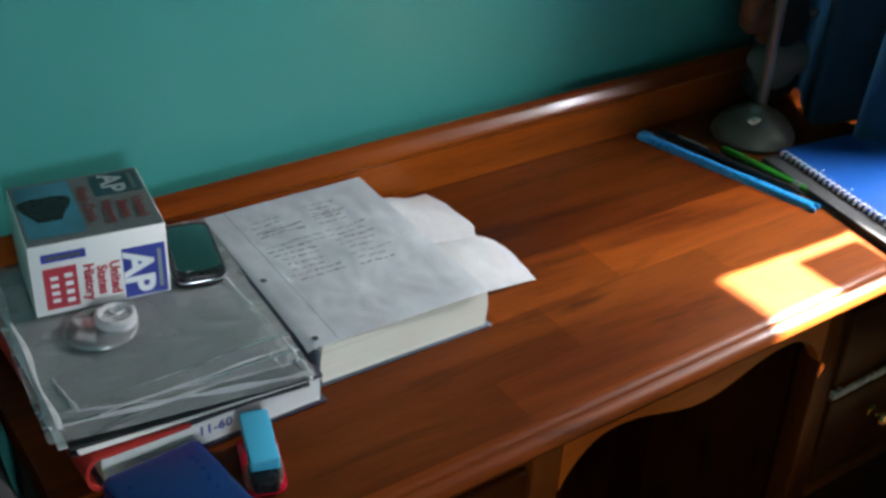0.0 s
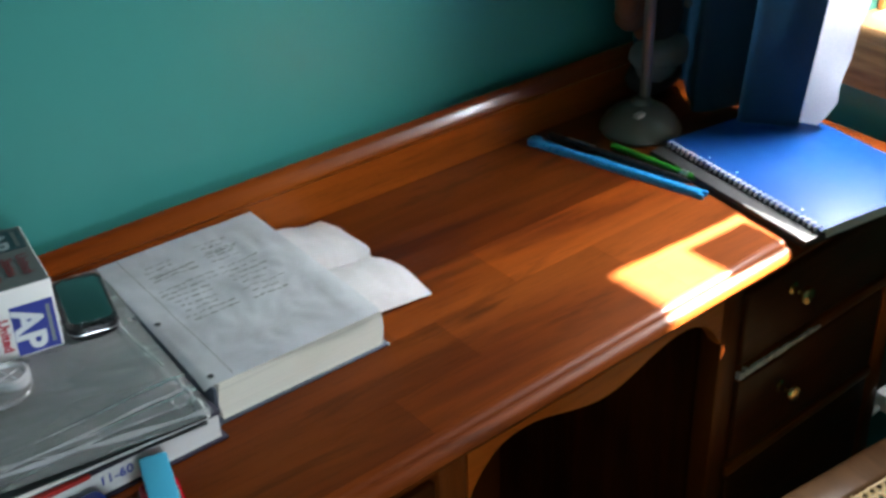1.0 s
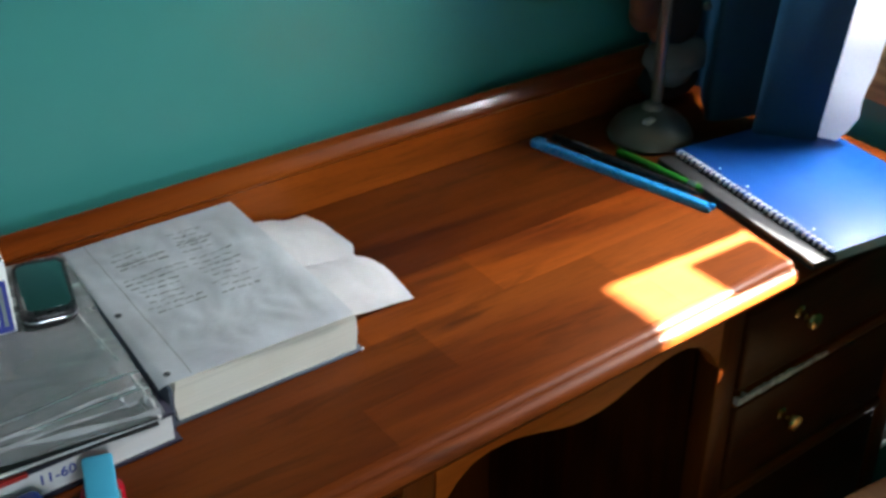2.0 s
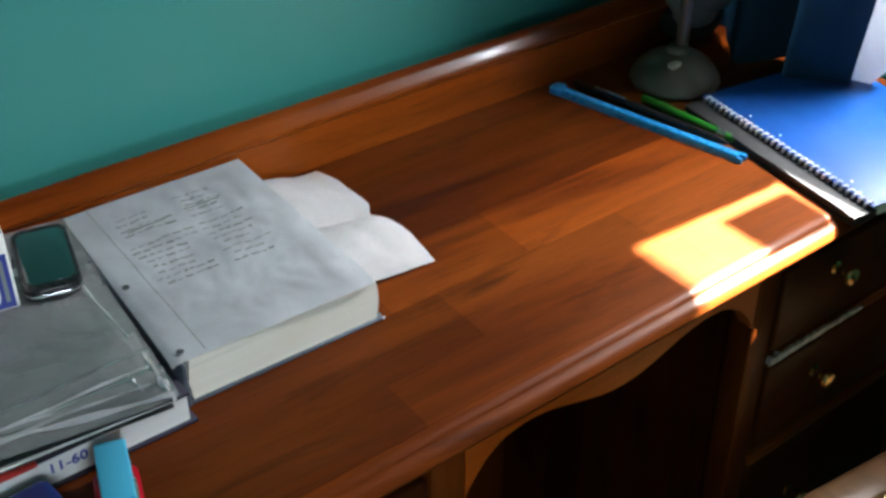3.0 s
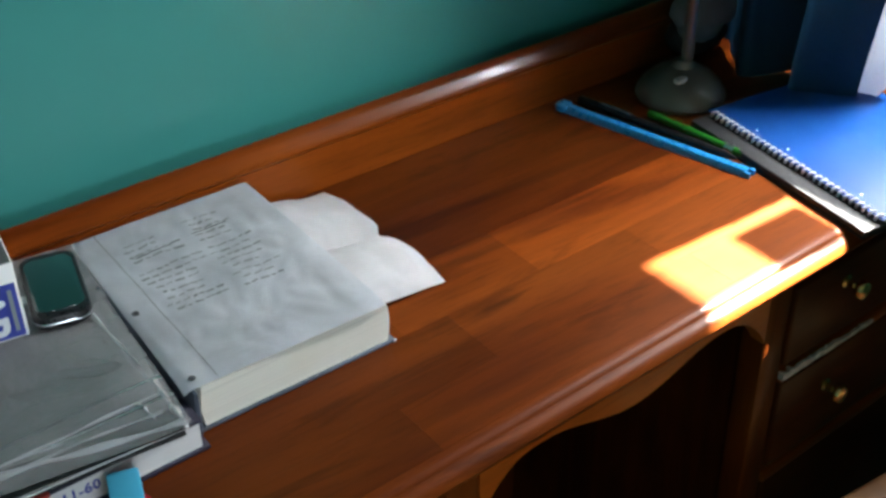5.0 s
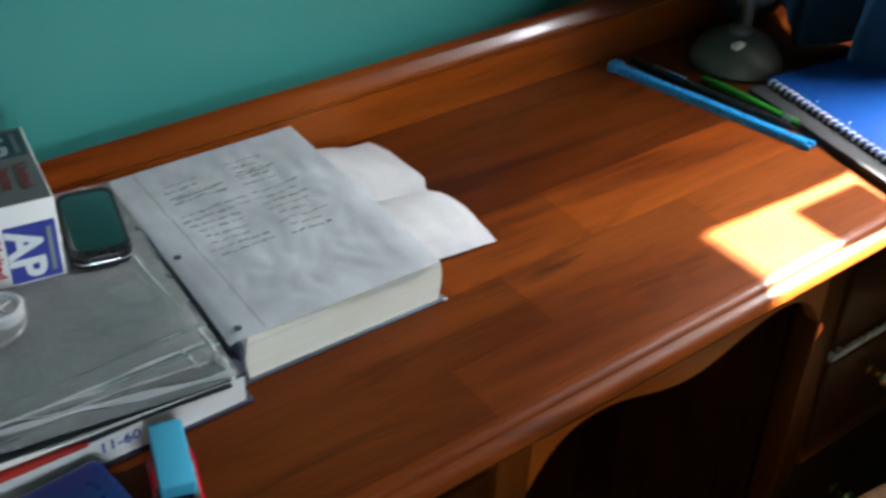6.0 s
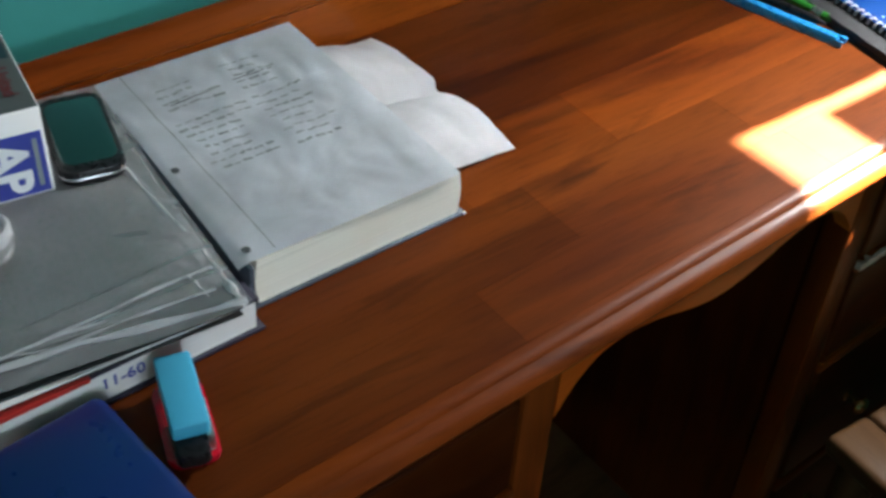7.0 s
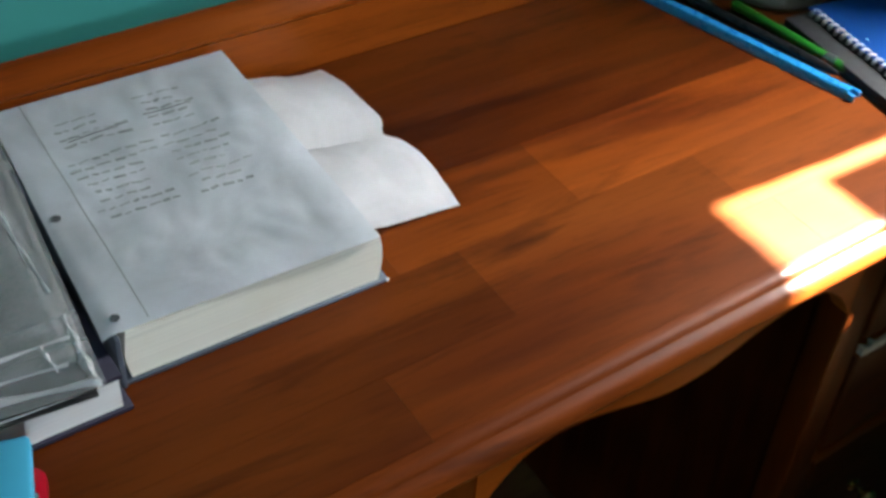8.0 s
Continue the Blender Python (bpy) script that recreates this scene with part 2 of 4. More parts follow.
def cloth(name, col, through_col, amount):
    m, t, p = nodes_of(name)
    weave = noise_at(t, coords(t, (1, 1, 0.5)), 700, 2)
    base = mixed(t, ramp(t, weave, 0.3, 0.7), tuple(c * 0.8 for c in col), col)
    t.links.new(base, p.inputs["Base Color"])
    p.inputs["Roughness"].default_value = 0.85
    tl = t.nodes.new("ShaderNodeBsdfTranslucent")
    tl.inputs[0].default_value = (*through_col, 1)
    mx = t.nodes.new("ShaderNodeMixShader")
    mx.inputs[0].default_value = amount
    t.links.new(p.outputs[0], mx.inputs[1])
    t.links.new(tl.outputs[0], mx.inputs[2])
    t.links.new(mx.outputs[0], t.nodes["Material Output"].inputs[0])
    bumped(t, p, weave, 0.2, 0.001)
    return m


M_CURTAIN = cloth("blue_curtain", (0.022, 0.085, 0.14), (0.028, 0.11, 0.20), 0.03)
M_LINING = cloth("white_lining", (0.75, 0.76, 0.80), (0.70, 0.76, 0.88), 0.4)
M_CANE = plain("cane", (0.36, 0.26, 0.13), 0.5, vary=0.25, scale=90, bump=0.2)


def red_glow():
    m, t, p = nodes_of("red_clear_plastic")
    p.inputs["Base Color"].default_value = (0.60, 0.010, 0.030, 1)
    p.inputs["Roughness"].default_value = 0.10
    p.inputs["Transmission Weight"].default_value = 0.45
    return m


M_REDCLEAR = red_glow()


# ---- mesh helpers ----
def part(name, bm, material, parent=None, label="", smooth=40.0):
    bmesh.ops.recalc_face_normals(bm, faces=bm.faces)
    if smooth:
        for f in bm.faces:
            f.smooth = True
        for e in bm.edges:
            if len(e.link_faces) == 2 and e.calc_face_angle(0) > radians(smooth):
                e.smooth = False
    me = bpy.data.meshes.new(name)
    bm.to_mesh(me)
    bm.free()
    for mm in material if isinstance(material, (list, tuple)) else (material,):
        me.materials.append(mm)
    ob = new(name, me)
    ob.parent = parent
    return tagged(ob, label)


def thing(name, m, label, category, group="", kind=""):
    ob = new(name)
    ob.empty_display_size = 0.05
    ob.matrix_world = m
    return tagged(ob, label, category, group, kind)


def box(bm, x0, x1, y0, y1, z0, z1, bevel=0.0, seg=2):
    t = bmesh.new()
    bmesh.ops.create_cube(t, size=1.0)
    for v in t.verts:
        v.co = Vector(((x0 + x1) / 2 + v.co.x * (x1 - x0), (y0 + y1) / 2 + v.co.y * (y1 - y0), (z0 + z1) / 2 + v.co.z * (z1 - z0)))
    if bevel:
        bmesh.ops.bevel(t, geom=list(t.edges), offset=bevel, segments=seg, affect="EDGES", profile=0.5)
    me = bpy.data.meshes.new("t")
    t.to_mesh(me)
    t.free()
    bm.from_mesh(me)
    bpy.data.meshes.remove(me)
    return bm


def boxed(*a, **k):
    return box(bmesh.new(), *a, **k)


def extruded(profile, a0, a1, axis="x", closed=True):
    """A profile of pairs swept along an axis: (y, z) along x, (x, z) along y, (x, y) along z."""
    bm = bmesh.new()

    def at(p, a):
        return {"x": (a, p[0], p[1]), "y": (p[0], a, p[1]), "z": (p[0], p[1], a)}[axis]
    r0 = [bm.verts.new(at(p, a0)) for p in profile]
    r1 = [bm.verts.new(at(p, a1)) for p in profile]
    n = len(profile)
    for i in range(n if closed else n - 1):
        bm.faces.new((r0[i], r0[(i + 1) % n], r1[(i + 1) % n], r1[i]))
    if closed:
        bm.faces.new(r0)
        bm.faces.new(r1[::-1])
    return bm


def lathe(profile, seg=32, centre=(0, 0, 0), bm=None):
    bm = bm or bmesh.new()
    rings = []
    for r, z in profile:
        rings.append([bm.verts.new((centre[0] + max(r, 1e-5) * math.cos(i * math.tau / seg), centre[1] + max(r, 1e-5) * math.sin(i * math.tau / seg), centre[2] + z)) for i in range(seg)])
    for a, b in zip(rings, rings[1:]):
        for i in range(seg):
            bm.faces.new((a[i], a[(i + 1) % seg], b[(i + 1) % seg], b[i]))
    bm.faces.new(rings[0][::-1])
    bm.faces.new(rings[-1])
    return bm


def tube(pts, r, seg=8, bm=None, taper=1.0):
    bm = bm or bmesh.new()
    pts = [Vector(p) for p in pts]
    rings = []
    side = Vector((0, 0, 1))
    for i, p in enumerate(pts):
        d = (pts[min(i + 1, len(pts) - 1)] - pts[max(i - 1, 0)]).normalized()
        if abs(d.dot(side)) > 0.95:
            side = Vector((1, 0, 0))
        u = d.cross(side).normalized()
        w = d.cross(u)
        rr = r * (1 + (taper - 1) * i / max(1, len(pts) - 1))
        rings.append([bm.verts.new(p + rr * (math.cos(k * math.tau / seg) * u + math.sin(k * math.tau / seg) * w)) for k in range(seg)])
    for a, b in zip(rings, rings[1:]):
        for k in range(seg):
            bm.faces.new((a[k], a[(k + 1) % seg], b[(k + 1) % seg], b[k]))
    bm.faces.new(rings[0][::-1])
    bm.faces.new(rings[-1])
    return bm


def sheet(nx, ny, at, thick=0.0):
    """A grid over u, v in 0..1, placed by at(u, v); thick: a second face below it."""
    bm = bmesh.new()
    g = [[bm.verts.new(at(i / nx, j / ny)) for j in range(ny + 1)] for i in range(nx + 1)]
    for i in range(nx):
        for j in range(ny):
            bm.faces.new((g[i][j], g[i + 1][j], g[i + 1][j + 1], g[i][j + 1]))
    if thick:
        bmesh.ops.solidify(bm, geom=list(bm.faces), thickness=thick)
    return bm


def letters(text, size, m, bold=0.0, spread=1.0):
    """The built-in font as a flat mesh, in a bmesh placed by m."""
    c = bpy.data.curves.new("text", "FONT")
    c.body, c.size, c.align_x, c.align_y, c.offset = text, size, "CENTER", "CENTER", bold
    c.resolution_u = 3
    c.space_character = spread
    ob = bpy.data.objects.new("text", c)
    scene.collection.objects.link(ob)
    me = bpy.data.meshes.new_from_object(ob.evaluated_get(bpy.context.evaluated_depsgraph_get()))
    bpy.data.objects.remove(ob)
    bm = bmesh.new()
    bm.from_mesh(me)
    bmesh.ops.transform(bm, matrix=m, verts=bm.verts)
    bpy.data.meshes.remove(me)
    return bm


def structure(name, bm, material, label, category):
    ob = part(name, bm, material)
    return tagged(ob, label, category, kind="structure")


# ---- room ----
X0, X1, Y0, Y1, ZC = -1.7, 1.0, -3.6, 0.058, 2.42
structure("floor", boxed(X0 - 0.1, X1 + 0.12, Y0 - 0.1, Y1 + 0.1, -0.05, 0.0), M_FLOOR, "brown wooden floor boards under the desk", "floor")
structure("ceiling", boxed(X0 - 0.1, X1 + 0.12, Y0 - 0.1, Y1 + 0.1, ZC, ZC + 0.05), M_CEIL, "plain white painted ceiling", "ceiling")
structure("wall_north", boxed(X0 - 0.1, X1 + 0.12, Y1, Y1 + 0.1, 0, ZC), M_TEAL, "teal painted wall behind the desk", "wall")
structure("wall_west", boxed(X0 - 0.1, X0, Y0 - 0.1, Y1, 0, ZC), M_TEAL, "teal painted wall", "wall")
# south wall with the assumed second window's opening for the fill light
SW = (-1.0, -0.2, 1.35, 2.15)
bm = boxed(X0, SW[0], Y0 - 0.1, Y0, 0, ZC)
box(bm, SW[1], X1 + 0.12, Y0 - 0.1, Y0, 0, ZC)
box(bm, SW[0], SW[1], Y0 - 0.1, Y0, 0, SW[2])
box(bm, SW[0], SW[1], Y0 - 0.1, Y0, SW[3], ZC)
structure("wall_south", bm, M_TEAL, "teal painted wall with an assumed opening for the fill light", "wall")
# east wall with the window beside the desk
# head, south jamb and meeting rail are unseen, placed to bound the sun
WY0, WY1, WZ0, WZ1 = -0.471, -0.235, 0.885, 1.527
bm = boxed(X1, X1 + 0.12, Y0, WY0, 0, ZC)
box(bm, X1, X1 + 0.12, WY1, Y1, 0, ZC)
box(bm, X1, X1 + 0.12, WY0, WY1, 0, WZ0)
box(bm, X1, X1 + 0.12, WY0, WY1, WZ1, ZC)
structure("wall_east", bm, M_TEAL, "teal painted wall with the sunny window", "wall")
# unseen wall, added to block the fill light from the right side
structure("wall_light_block", boxed(0.0, X1, Y0, -1.75, 0, ZC), M_TEAL, "unseen teal wall added to keep light off the right corner", "wall")
structure("ground", boxed(-60, 60, -60, 60, -0.5, -0.4), plain("lawn", (0.06, 0.10, 0.03), 0.9, vary=0.4, scale=2), "green lawn outside the window", "ground")

window = thing("window_1", pose(1.0, -0.5, WZ0), "oak framed window with a bright sunlit sill", "window", kind="structure")


def at_window(bm):
    bmesh.ops.translate(bm, verts=bm.verts, vec=(-1.0, 0.5, -WZ0))
    return bm


part("window_sill", at_window(boxed(0.972, 1.07, WY0 - 0.06, WY1 + 0.05, 0.868, 0.892, bevel=0.006)), M_OAK, window, "sunlit oak sill")
part("apron", at_window(boxed(0.984, 0.9995, WY0 - 0.04, WY1 + 0.03, 0.797, 0.868, bevel=0.003)), M_OAK, window)
for nm, b in (("jamb", (1.03, 1.10, WY0, WY0 + 0.035, WZ0 + 0.007, WZ1)), ("jamb", (1.03, 1.10, WY1 - 0.012, WY1, WZ0 + 0.007, WZ1)),
              ("head", (1.03, 1.10, WY0 + 0.035, WY1 - 0.035, WZ1 - 0.035, WZ1)), ("bottom_rail", (1.035, 1.075, WY0 + 0.035, WY1 - 0.035, WZ0 + 0.007, 0.950)),
              ("meeting_rail", (1.035, 1.075, WY0 + 0.035, WY1 - 0.035, 1.148, 1.178))):
    part(nm, at_window(boxed(*b, bevel=0.004)), M_OAK, window)
for nm, b in (("casing", (0.982, 0.9995, WY0 - 0.07, WY0, 0.892, WZ1 + 0.07)), ("casing", (0.982, 0.9995, WY1, WY1 + 0.06, 0.892, WZ1 + 0.07)), ("casing", (0.982, 0.9995, WY0, WY1, WZ1, WZ1 + 0.07))):
    part(nm, at_window(boxed(*b, bevel=0.004)), M_OAK, window)
# unseen block, added to cast the dark notch in the sun patch
part("notch_shade_block", at_window(boxed(1.020, 1.034, -0.415, -0.343, 1.178, 1.286, bevel=0.003)), M_OAK, window, "unseen block added to cast the notch in the sun patch")
for y0, y1 in ((WY0 + 0.035, WY1 - 0.012),):
    for z0, z1 in ((0.950, 1.148), (1.178, WZ1 - 0.035)):
        # the lower pane's frosting is added, to soften the sun on the notebook
        upper = z0 > 1.1
        ob = part("pane", at_window(boxed(1.053, 1.057, y0, y1, z0, z1)), M_PANE if upper else M_FROST, window, "" if upper else "pane with frosting added to soften the sun on the notebook")
        ob.visible_shadow = not upper

# wall socket under the window and its cord
outlet = thing("wall_socket", pose(0.9995, -0.388, 0.385), "cream wall socket below the window", "socket")
part("plate", boxed(-0.006, 0, -0.036, 0.036, -0.058, 0.058, bevel=0.002), M_LAMP, outlet)
part("plug", boxed(-0.034, -0.006, -0.015, 0.015, -0.040, -0.010, bevel=0.004), M_WHITE, outlet)
cord = part("power_cord", tube([(0.975, -0.388, 0.36), (0.955, -0.375, 0.335), (0.945, -0.36, 0.26), (0.94, -0.35, 0.15), (0.95, -0.34, 0.03), (0.93, -0.30, 0.006), (0.80, -0.1, 0.006)], 0.004), M_WHITE)
tagged(cord, "white power cord hanging from the wall socket", "cord")

# ---- desk ----
DX0, DX1, DF, TOP = -0.245, 0.965, -0.415, 0.75
desk = thing("desk", pose(0.36, -0.2, 0), "glossy cherry wood kneehole desk with brass knobs", "desk")


def on_desk(bm):
    # the front runs slightly out of square with the back rail
    for v in bm.verts:
        w = min(1.0, max(0.0, (-0.17 - v.co.y) / 0.2))
        v.co.y -= 0.040 * (0.55 - v.co.x) * w
    bmesh.ops.translate(bm, verts=bm.verts, vec=(-0.36, 0.2, 0))
    return bm


F = DF
edge = [(0.0, TOP), (F + 0.020, TOP), (F + 0.014, TOP - 0.0015), (F + 0.012, TOP - 0.004), (F + 0.006, TOP - 0.005), (F + 0.001, TOP - 0.008),
        (F - 0.002, TOP - 0.013), (F, TOP - 0.018), (F + 0.005, TOP - 0.021), (F + 0.007, TOP - 0.025), (0.0, TOP - 0.025)]
core = [(0.0, TOP - 0.004), (F + 0.0262, TOP - 0.004), (F + 0.0260, TOP)] + edge[1:]
part("desktop", on_desk(extruded(core, DX0, DX1)), M_TOP, desk, "worn glossy reddish brown top")
# glued staves pieced end to end; tones carry shade as well as board colour
for y0, y1, cuts in ((-0.095, -0.0025, ((DX0, 0.62, M_STAVE_DARK_SHADED), (0.62, DX1, M_STAVE_MID_SHADED))), (-0.178, -0.095, ((DX0, 0.12, M_STAVE_MID_SHADED), (0.12, DX1, M_STAVE_DARK_SHADED))),
                     (-0.258, -0.178, ((DX0, 0.22, M_STAVE_MID_SHADED), (0.22, 0.385, M_TOP), (0.385, DX1, M_STAVE_LIGHT))), (-0.330, -0.258, ((DX0, 0.27, M_STAVE_DARK_SHADED), (0.27, 0.50, M_STAVE_MID_SHADED), (0.50, DX1, M_TOP))),
                     (F + 0.0262, -0.330, ((DX0, 0.16, M_STAVE_DARK_SHADED), (0.16, 0.52, M_STAVE_MID_SHADED), (0.52, 0.80, M_TOP), (0.80, DX1, M_STAVE_LIGHT)))):
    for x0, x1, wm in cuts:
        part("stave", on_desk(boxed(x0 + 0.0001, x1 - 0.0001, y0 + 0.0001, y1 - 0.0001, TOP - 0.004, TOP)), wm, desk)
splash = [(-0.002, TOP + 0.0004), (0.0, TOP + 0.050), (-0.003, TOP + 0.053), (-0.003, TOP + 0.056), (0.002, TOP + 0.059), (0.006, TOP + 0.066),
          (0.012, TOP + 0.071), (0.018, TOP + 0.072), (0.022, TOP + 0.069), (0.022, TOP - 0.02), (0.0005, TOP - 0.02), (0.0005, TOP + 0.0004)]
part("backsplash", on_desk(extruded(splash, DX0, DX1)), M_RAIL, desk, "moulded upright rail along the back")

# kneehole apron with its scalloped lower edge
KX0, KX1 = 0.190, 0.570
FR = F + 0.015


def scallop(x):
    u = abs(x - (KX0 + KX1) / 2) / ((KX1 - KX0) / 2)
    if u < 0.62:
        return 0.680 + 0.012 * (1 - math.cos(math.pi * u / 0.62))
    return 0.704 - 0.050 * max(0.0, (u - 0.62) / 0.38) ** 2.6


n = 48
bm = bmesh.new()
rows = []
for i in range(n + 1):
    x = KX0 + (KX1 - KX0) * i / n
    z = scallop(x)
    rows.append([bm.verts.new(c) for c in ((x, FR, TOP - 0.025), (x, FR, z + 0.002), (x, FR + 0.002, z), (x, FR + 0.018, z), (x, FR + 0.018, TOP - 0.025))])
for a, b in zip(rows, rows[1:]):
    for k in range(5):
        bm.faces.new((a[k], a[(k + 1) % 5], b[(k + 1) % 5], b[k]))
bm.faces.new(rows[0])
bm.faces.new(rows[-1][::-1])
part("apron", on_desk(bm), M_APRON_LIT, desk, "scalloped apron over the kneehole")


def pedestal(x0, x1, knob_x):
    for s0, s1 in ((x0, x0 + 0.036), (x1 - 0.036, x1)):
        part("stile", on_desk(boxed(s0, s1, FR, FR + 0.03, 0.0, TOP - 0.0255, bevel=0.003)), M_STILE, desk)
    part("side_panel", on_desk(boxed(x0 + 0.004, x0 + 0.02, FR + 0.03, 0.0, 0.06, TOP - 0.0255)), M_POST_SHADED, desk)
    part("side_panel", on_desk(boxed(x1 - 0.02, x1 - 0.004, FR + 0.03, 0.0, 0.06, TOP - 0.0255)), M_POST_SHADED, desk)
    part("rail", on_desk(boxed(x0 + 0.036, x1 - 0.036, FR + 0.004, FR + 0.03, 0.708, TOP - 0.0255)), M_RAIL, desk)
    zs = ((0.602, 0.706), (0.455, 0.580), (0.25, 0.435), (0.07, 0.232))
    for k, (z0, z1) in enumerate(zs):
        d = part("drawer", on_desk(boxed(x0 + 0.040, x1 - 0.040, FR - 0.002, FR + 0.30, z0, z1, bevel=0.005, seg=3)), M_DRAWER_SHADED, desk)
        kx, kz = knob_x, (0.676, 0.532)[k] if k < 2 else (z0 + z1) / 2
        knob = lathe([(0.010, 0), (0.010, 0.002), (0.005, 0.004), (0.0045, 0.012), (0.008, 0.016), (0.0135, 0.019), (0.0145, 0.023), (0.012, 0.028), (0.005, 0.030)], 20)
        bmesh.ops.scale(knob, verts=knob.verts, vec=(0.8, 0.8, 0.9))
        bmesh.ops.rotate(knob, verts=knob.verts, matrix=Matrix.Rotation(radians(90), 3, "X"))
        bmesh.ops.translate(knob, verts=knob.verts, vec=(kx, FR - 0.002, kz))
        part("knob", on_desk(knob), M_BRASS, d, "small round brass knob")
        if k < 3:
            part("drawer_divider", on_desk(boxed(x0 + 0.036, x1 - 0.036, FR - 0.004, FR + 0.03, z0 - 0.020, z0 - 0.003, bevel=0.004)), M_RAIL, desk)


pedestal(DX0 + 0.03, KX0, 0.0)
pedestal(KX1, DX1 - 0.012, 0.698)
# bare, chipped edge of the rail under the upper drawer
chips = random.Random(3)
lip = [(0.606 + 0.160 * i / 40, 0.5995 - 0.004 * (i / 40) ** 2 - chips.uniform(0, 0.0035), 0.5880 + chips.uniform(0, 0.002)) for i in range(41)]
bm = bmesh.new()
rows = [[bm.verts.new(c) for c in ((x, FR - 0.0065, hi), (x, FR - 0.0065, lo), (x, FR, lo), (x, FR, hi))] for x, hi, lo in lip]
for a, b in zip(rows, rows[1:]):
    for k in range(4):
        bm.faces.new((a[k], a[(k + 1) % 4], b[(k + 1) % 4], b[k]))
bm.faces.new(rows[0])
bm.faces.new(rows[-1][::-1])
part("worn_edge", on_desk(bm), M_PALE, desk, "pale chipped edge with the varnish worn off")
part("back_panel", on_desk(boxed(KX0, KX1, -0.012, -0.002, 0.05, TOP - 0.0255)), M_POST_SHADED, desk)

# ---- curtain ----
curtain = thing("curtain", pose(0.93, -0.15, 0.77), "blue curtain with a bright white lining edge", "curtain")
CZ0, CZ1 = 0.759, 2.05


def curtain_y(u, z):
    # above 1.0 the edge is unseen, widened to shape sun and corner shade
    far = float(np.interp(z, (0.77, 0.98, 1.05), (-0.236, -0.256, -0.314)))
    return 0.053 + (far - 0.053) * u


def curtain_at(u, v):
    z = CZ0 + (CZ1 - CZ0) * v + 0.006 * math.sin(9 * u)
    x = 0.872 + 0.026 * math.sin(u * 18.5 - 4.36) + 0.010 * math.sin(u * 31 + v * 3) + 0.018 * v
    return (x - 0.93, curtain_y(u, z) + 0.15, z - 0.77)


part("panel", sheet(80, 40, curtain_at, 0.0015), M_CURTAIN, curtain)


def lining_at(u, v):
    z = CZ0 + 0.004 + (CZ1 - CZ0) * v
    far = float(np.interp(z, (0.77, 0.80, 0.98, 1.05), (-0.250, -0.274, -0.304, -0.327)))
    near = curtain_y(1.0, z) + 0.012
    y = near + (far - near) * u + (0.0025 if z < 1.0 else 0.0006) * math.sin(v * 95 + 3 * u) * u
    x = 0.901 + 0.018 * v + 0.012 * u + 0.003 * math.sin(v * 60) * u
    return (x - 0.93, y + 0.15, z - 0.77)


part("lining", sheet(6, 60, lining_at, 0.001), M_LINING, curtain, "white lining turned out along the edge")

# ---- left stack of books ----
book = thing("textbook", pose(-0.105, -0.14, TOP, 0, 0, 1.5), "closed textbook with navy cover, red spine and inked page edges", "book")
part("back_cover", boxed(-0.105, 0.112, -0.150, 0.15, 0.0, 0.0035, bevel=0.001), M_NAVY, book)
part("page_block", boxed(-0.100, 0.106, -0.147, 0.146, 0.0035, 0.0305), M_PAGESW, book)
part("front_cover", boxed(-0.105, 0.108, -0.1495, 0.15, 0.0300, 0.034, bevel=0.001), M_NAVY, book)
spine = [(-0.106 - 0.010 * math.cos(a), 0.017 + 0.0172 * math.sin(a)) for a in [(-0.5 + i / 10) * math.pi for i in range(11)]]
inner = [(x + 0.0032 if i not in (0, 10) else x, 0.017 + (z - 0.017) * 0.82) for i, (x, z) in enumerate(spine)]
part("spine", extruded(spine + [(-0.022, 0.0344), (-0.022, 0.0302)] + inner[::-1] + [(-0.06, 0.0030), (-0.06, -0.0002)], -0.1510, 0.151, "y"), M_REDC, book, "red cloth spine")
part("writing", letters("11-60", 0.0135, pose(0.002, -0.1476, 0.0180, 90, 0, 0), 0.0003, 1.05), M_BLUEINK, book, "handwritten number in blue ink on the page edges")

binder = thing("folder", pose(-0.113, -0.141, TOP + 0.034, 0, 0, -4.0), "thin dark folder stuffed with loose sheets", "folder")
part("back_board", boxed(-0.10, 0.112, -0.148, 0.140, 0.0, 0.002), M_BOARD, binder)
for k, (dx, dy, r) in enumerate(((0.004, -0.002, 1.5), (-0.003, 0.004, -1.0), (0.002, -0.006, 2.2))):
    b = boxed(-0.102 + dx, 0.108 + dx, -0.145 + dy, 0.138 + dy, 0.0021 + k * 0.0016, 0.0035 + k * 0.0016)
    bmesh.ops.rotate(b, verts=b.verts, matrix=Matrix.Rotation(radians(r), 3, "Z"))
    part("sheet", b, M_PAGESW, binder)
part("front_board", boxed(-0.10, 0.112, -0.149, 0.140, 0.0072, 0.0092), M_BOARD, binder)

sleeve = thing("plastic_sleeve", pose(-0.112, -0.145, TOP + 0.0445, 0, 0, -4.6), "clear crinkled plastic sleeve holding a grey printed page", "sleeve")


def sleeve_z(x, y):
    return 0.0012 * math.sin(31 * x + 11 * y) + 0.0009 * math.sin(53 * y - 17 * x) + 0.0016


def askew(u, v):
    return 0.010 * (1 - u) * (1 - v)


def page_at(u, v):
    x, y = -0.108 + 0.222 * u, -0.122 + 0.262 * v + askew(u, v)
    return (x, y, sleeve_z(x, y))


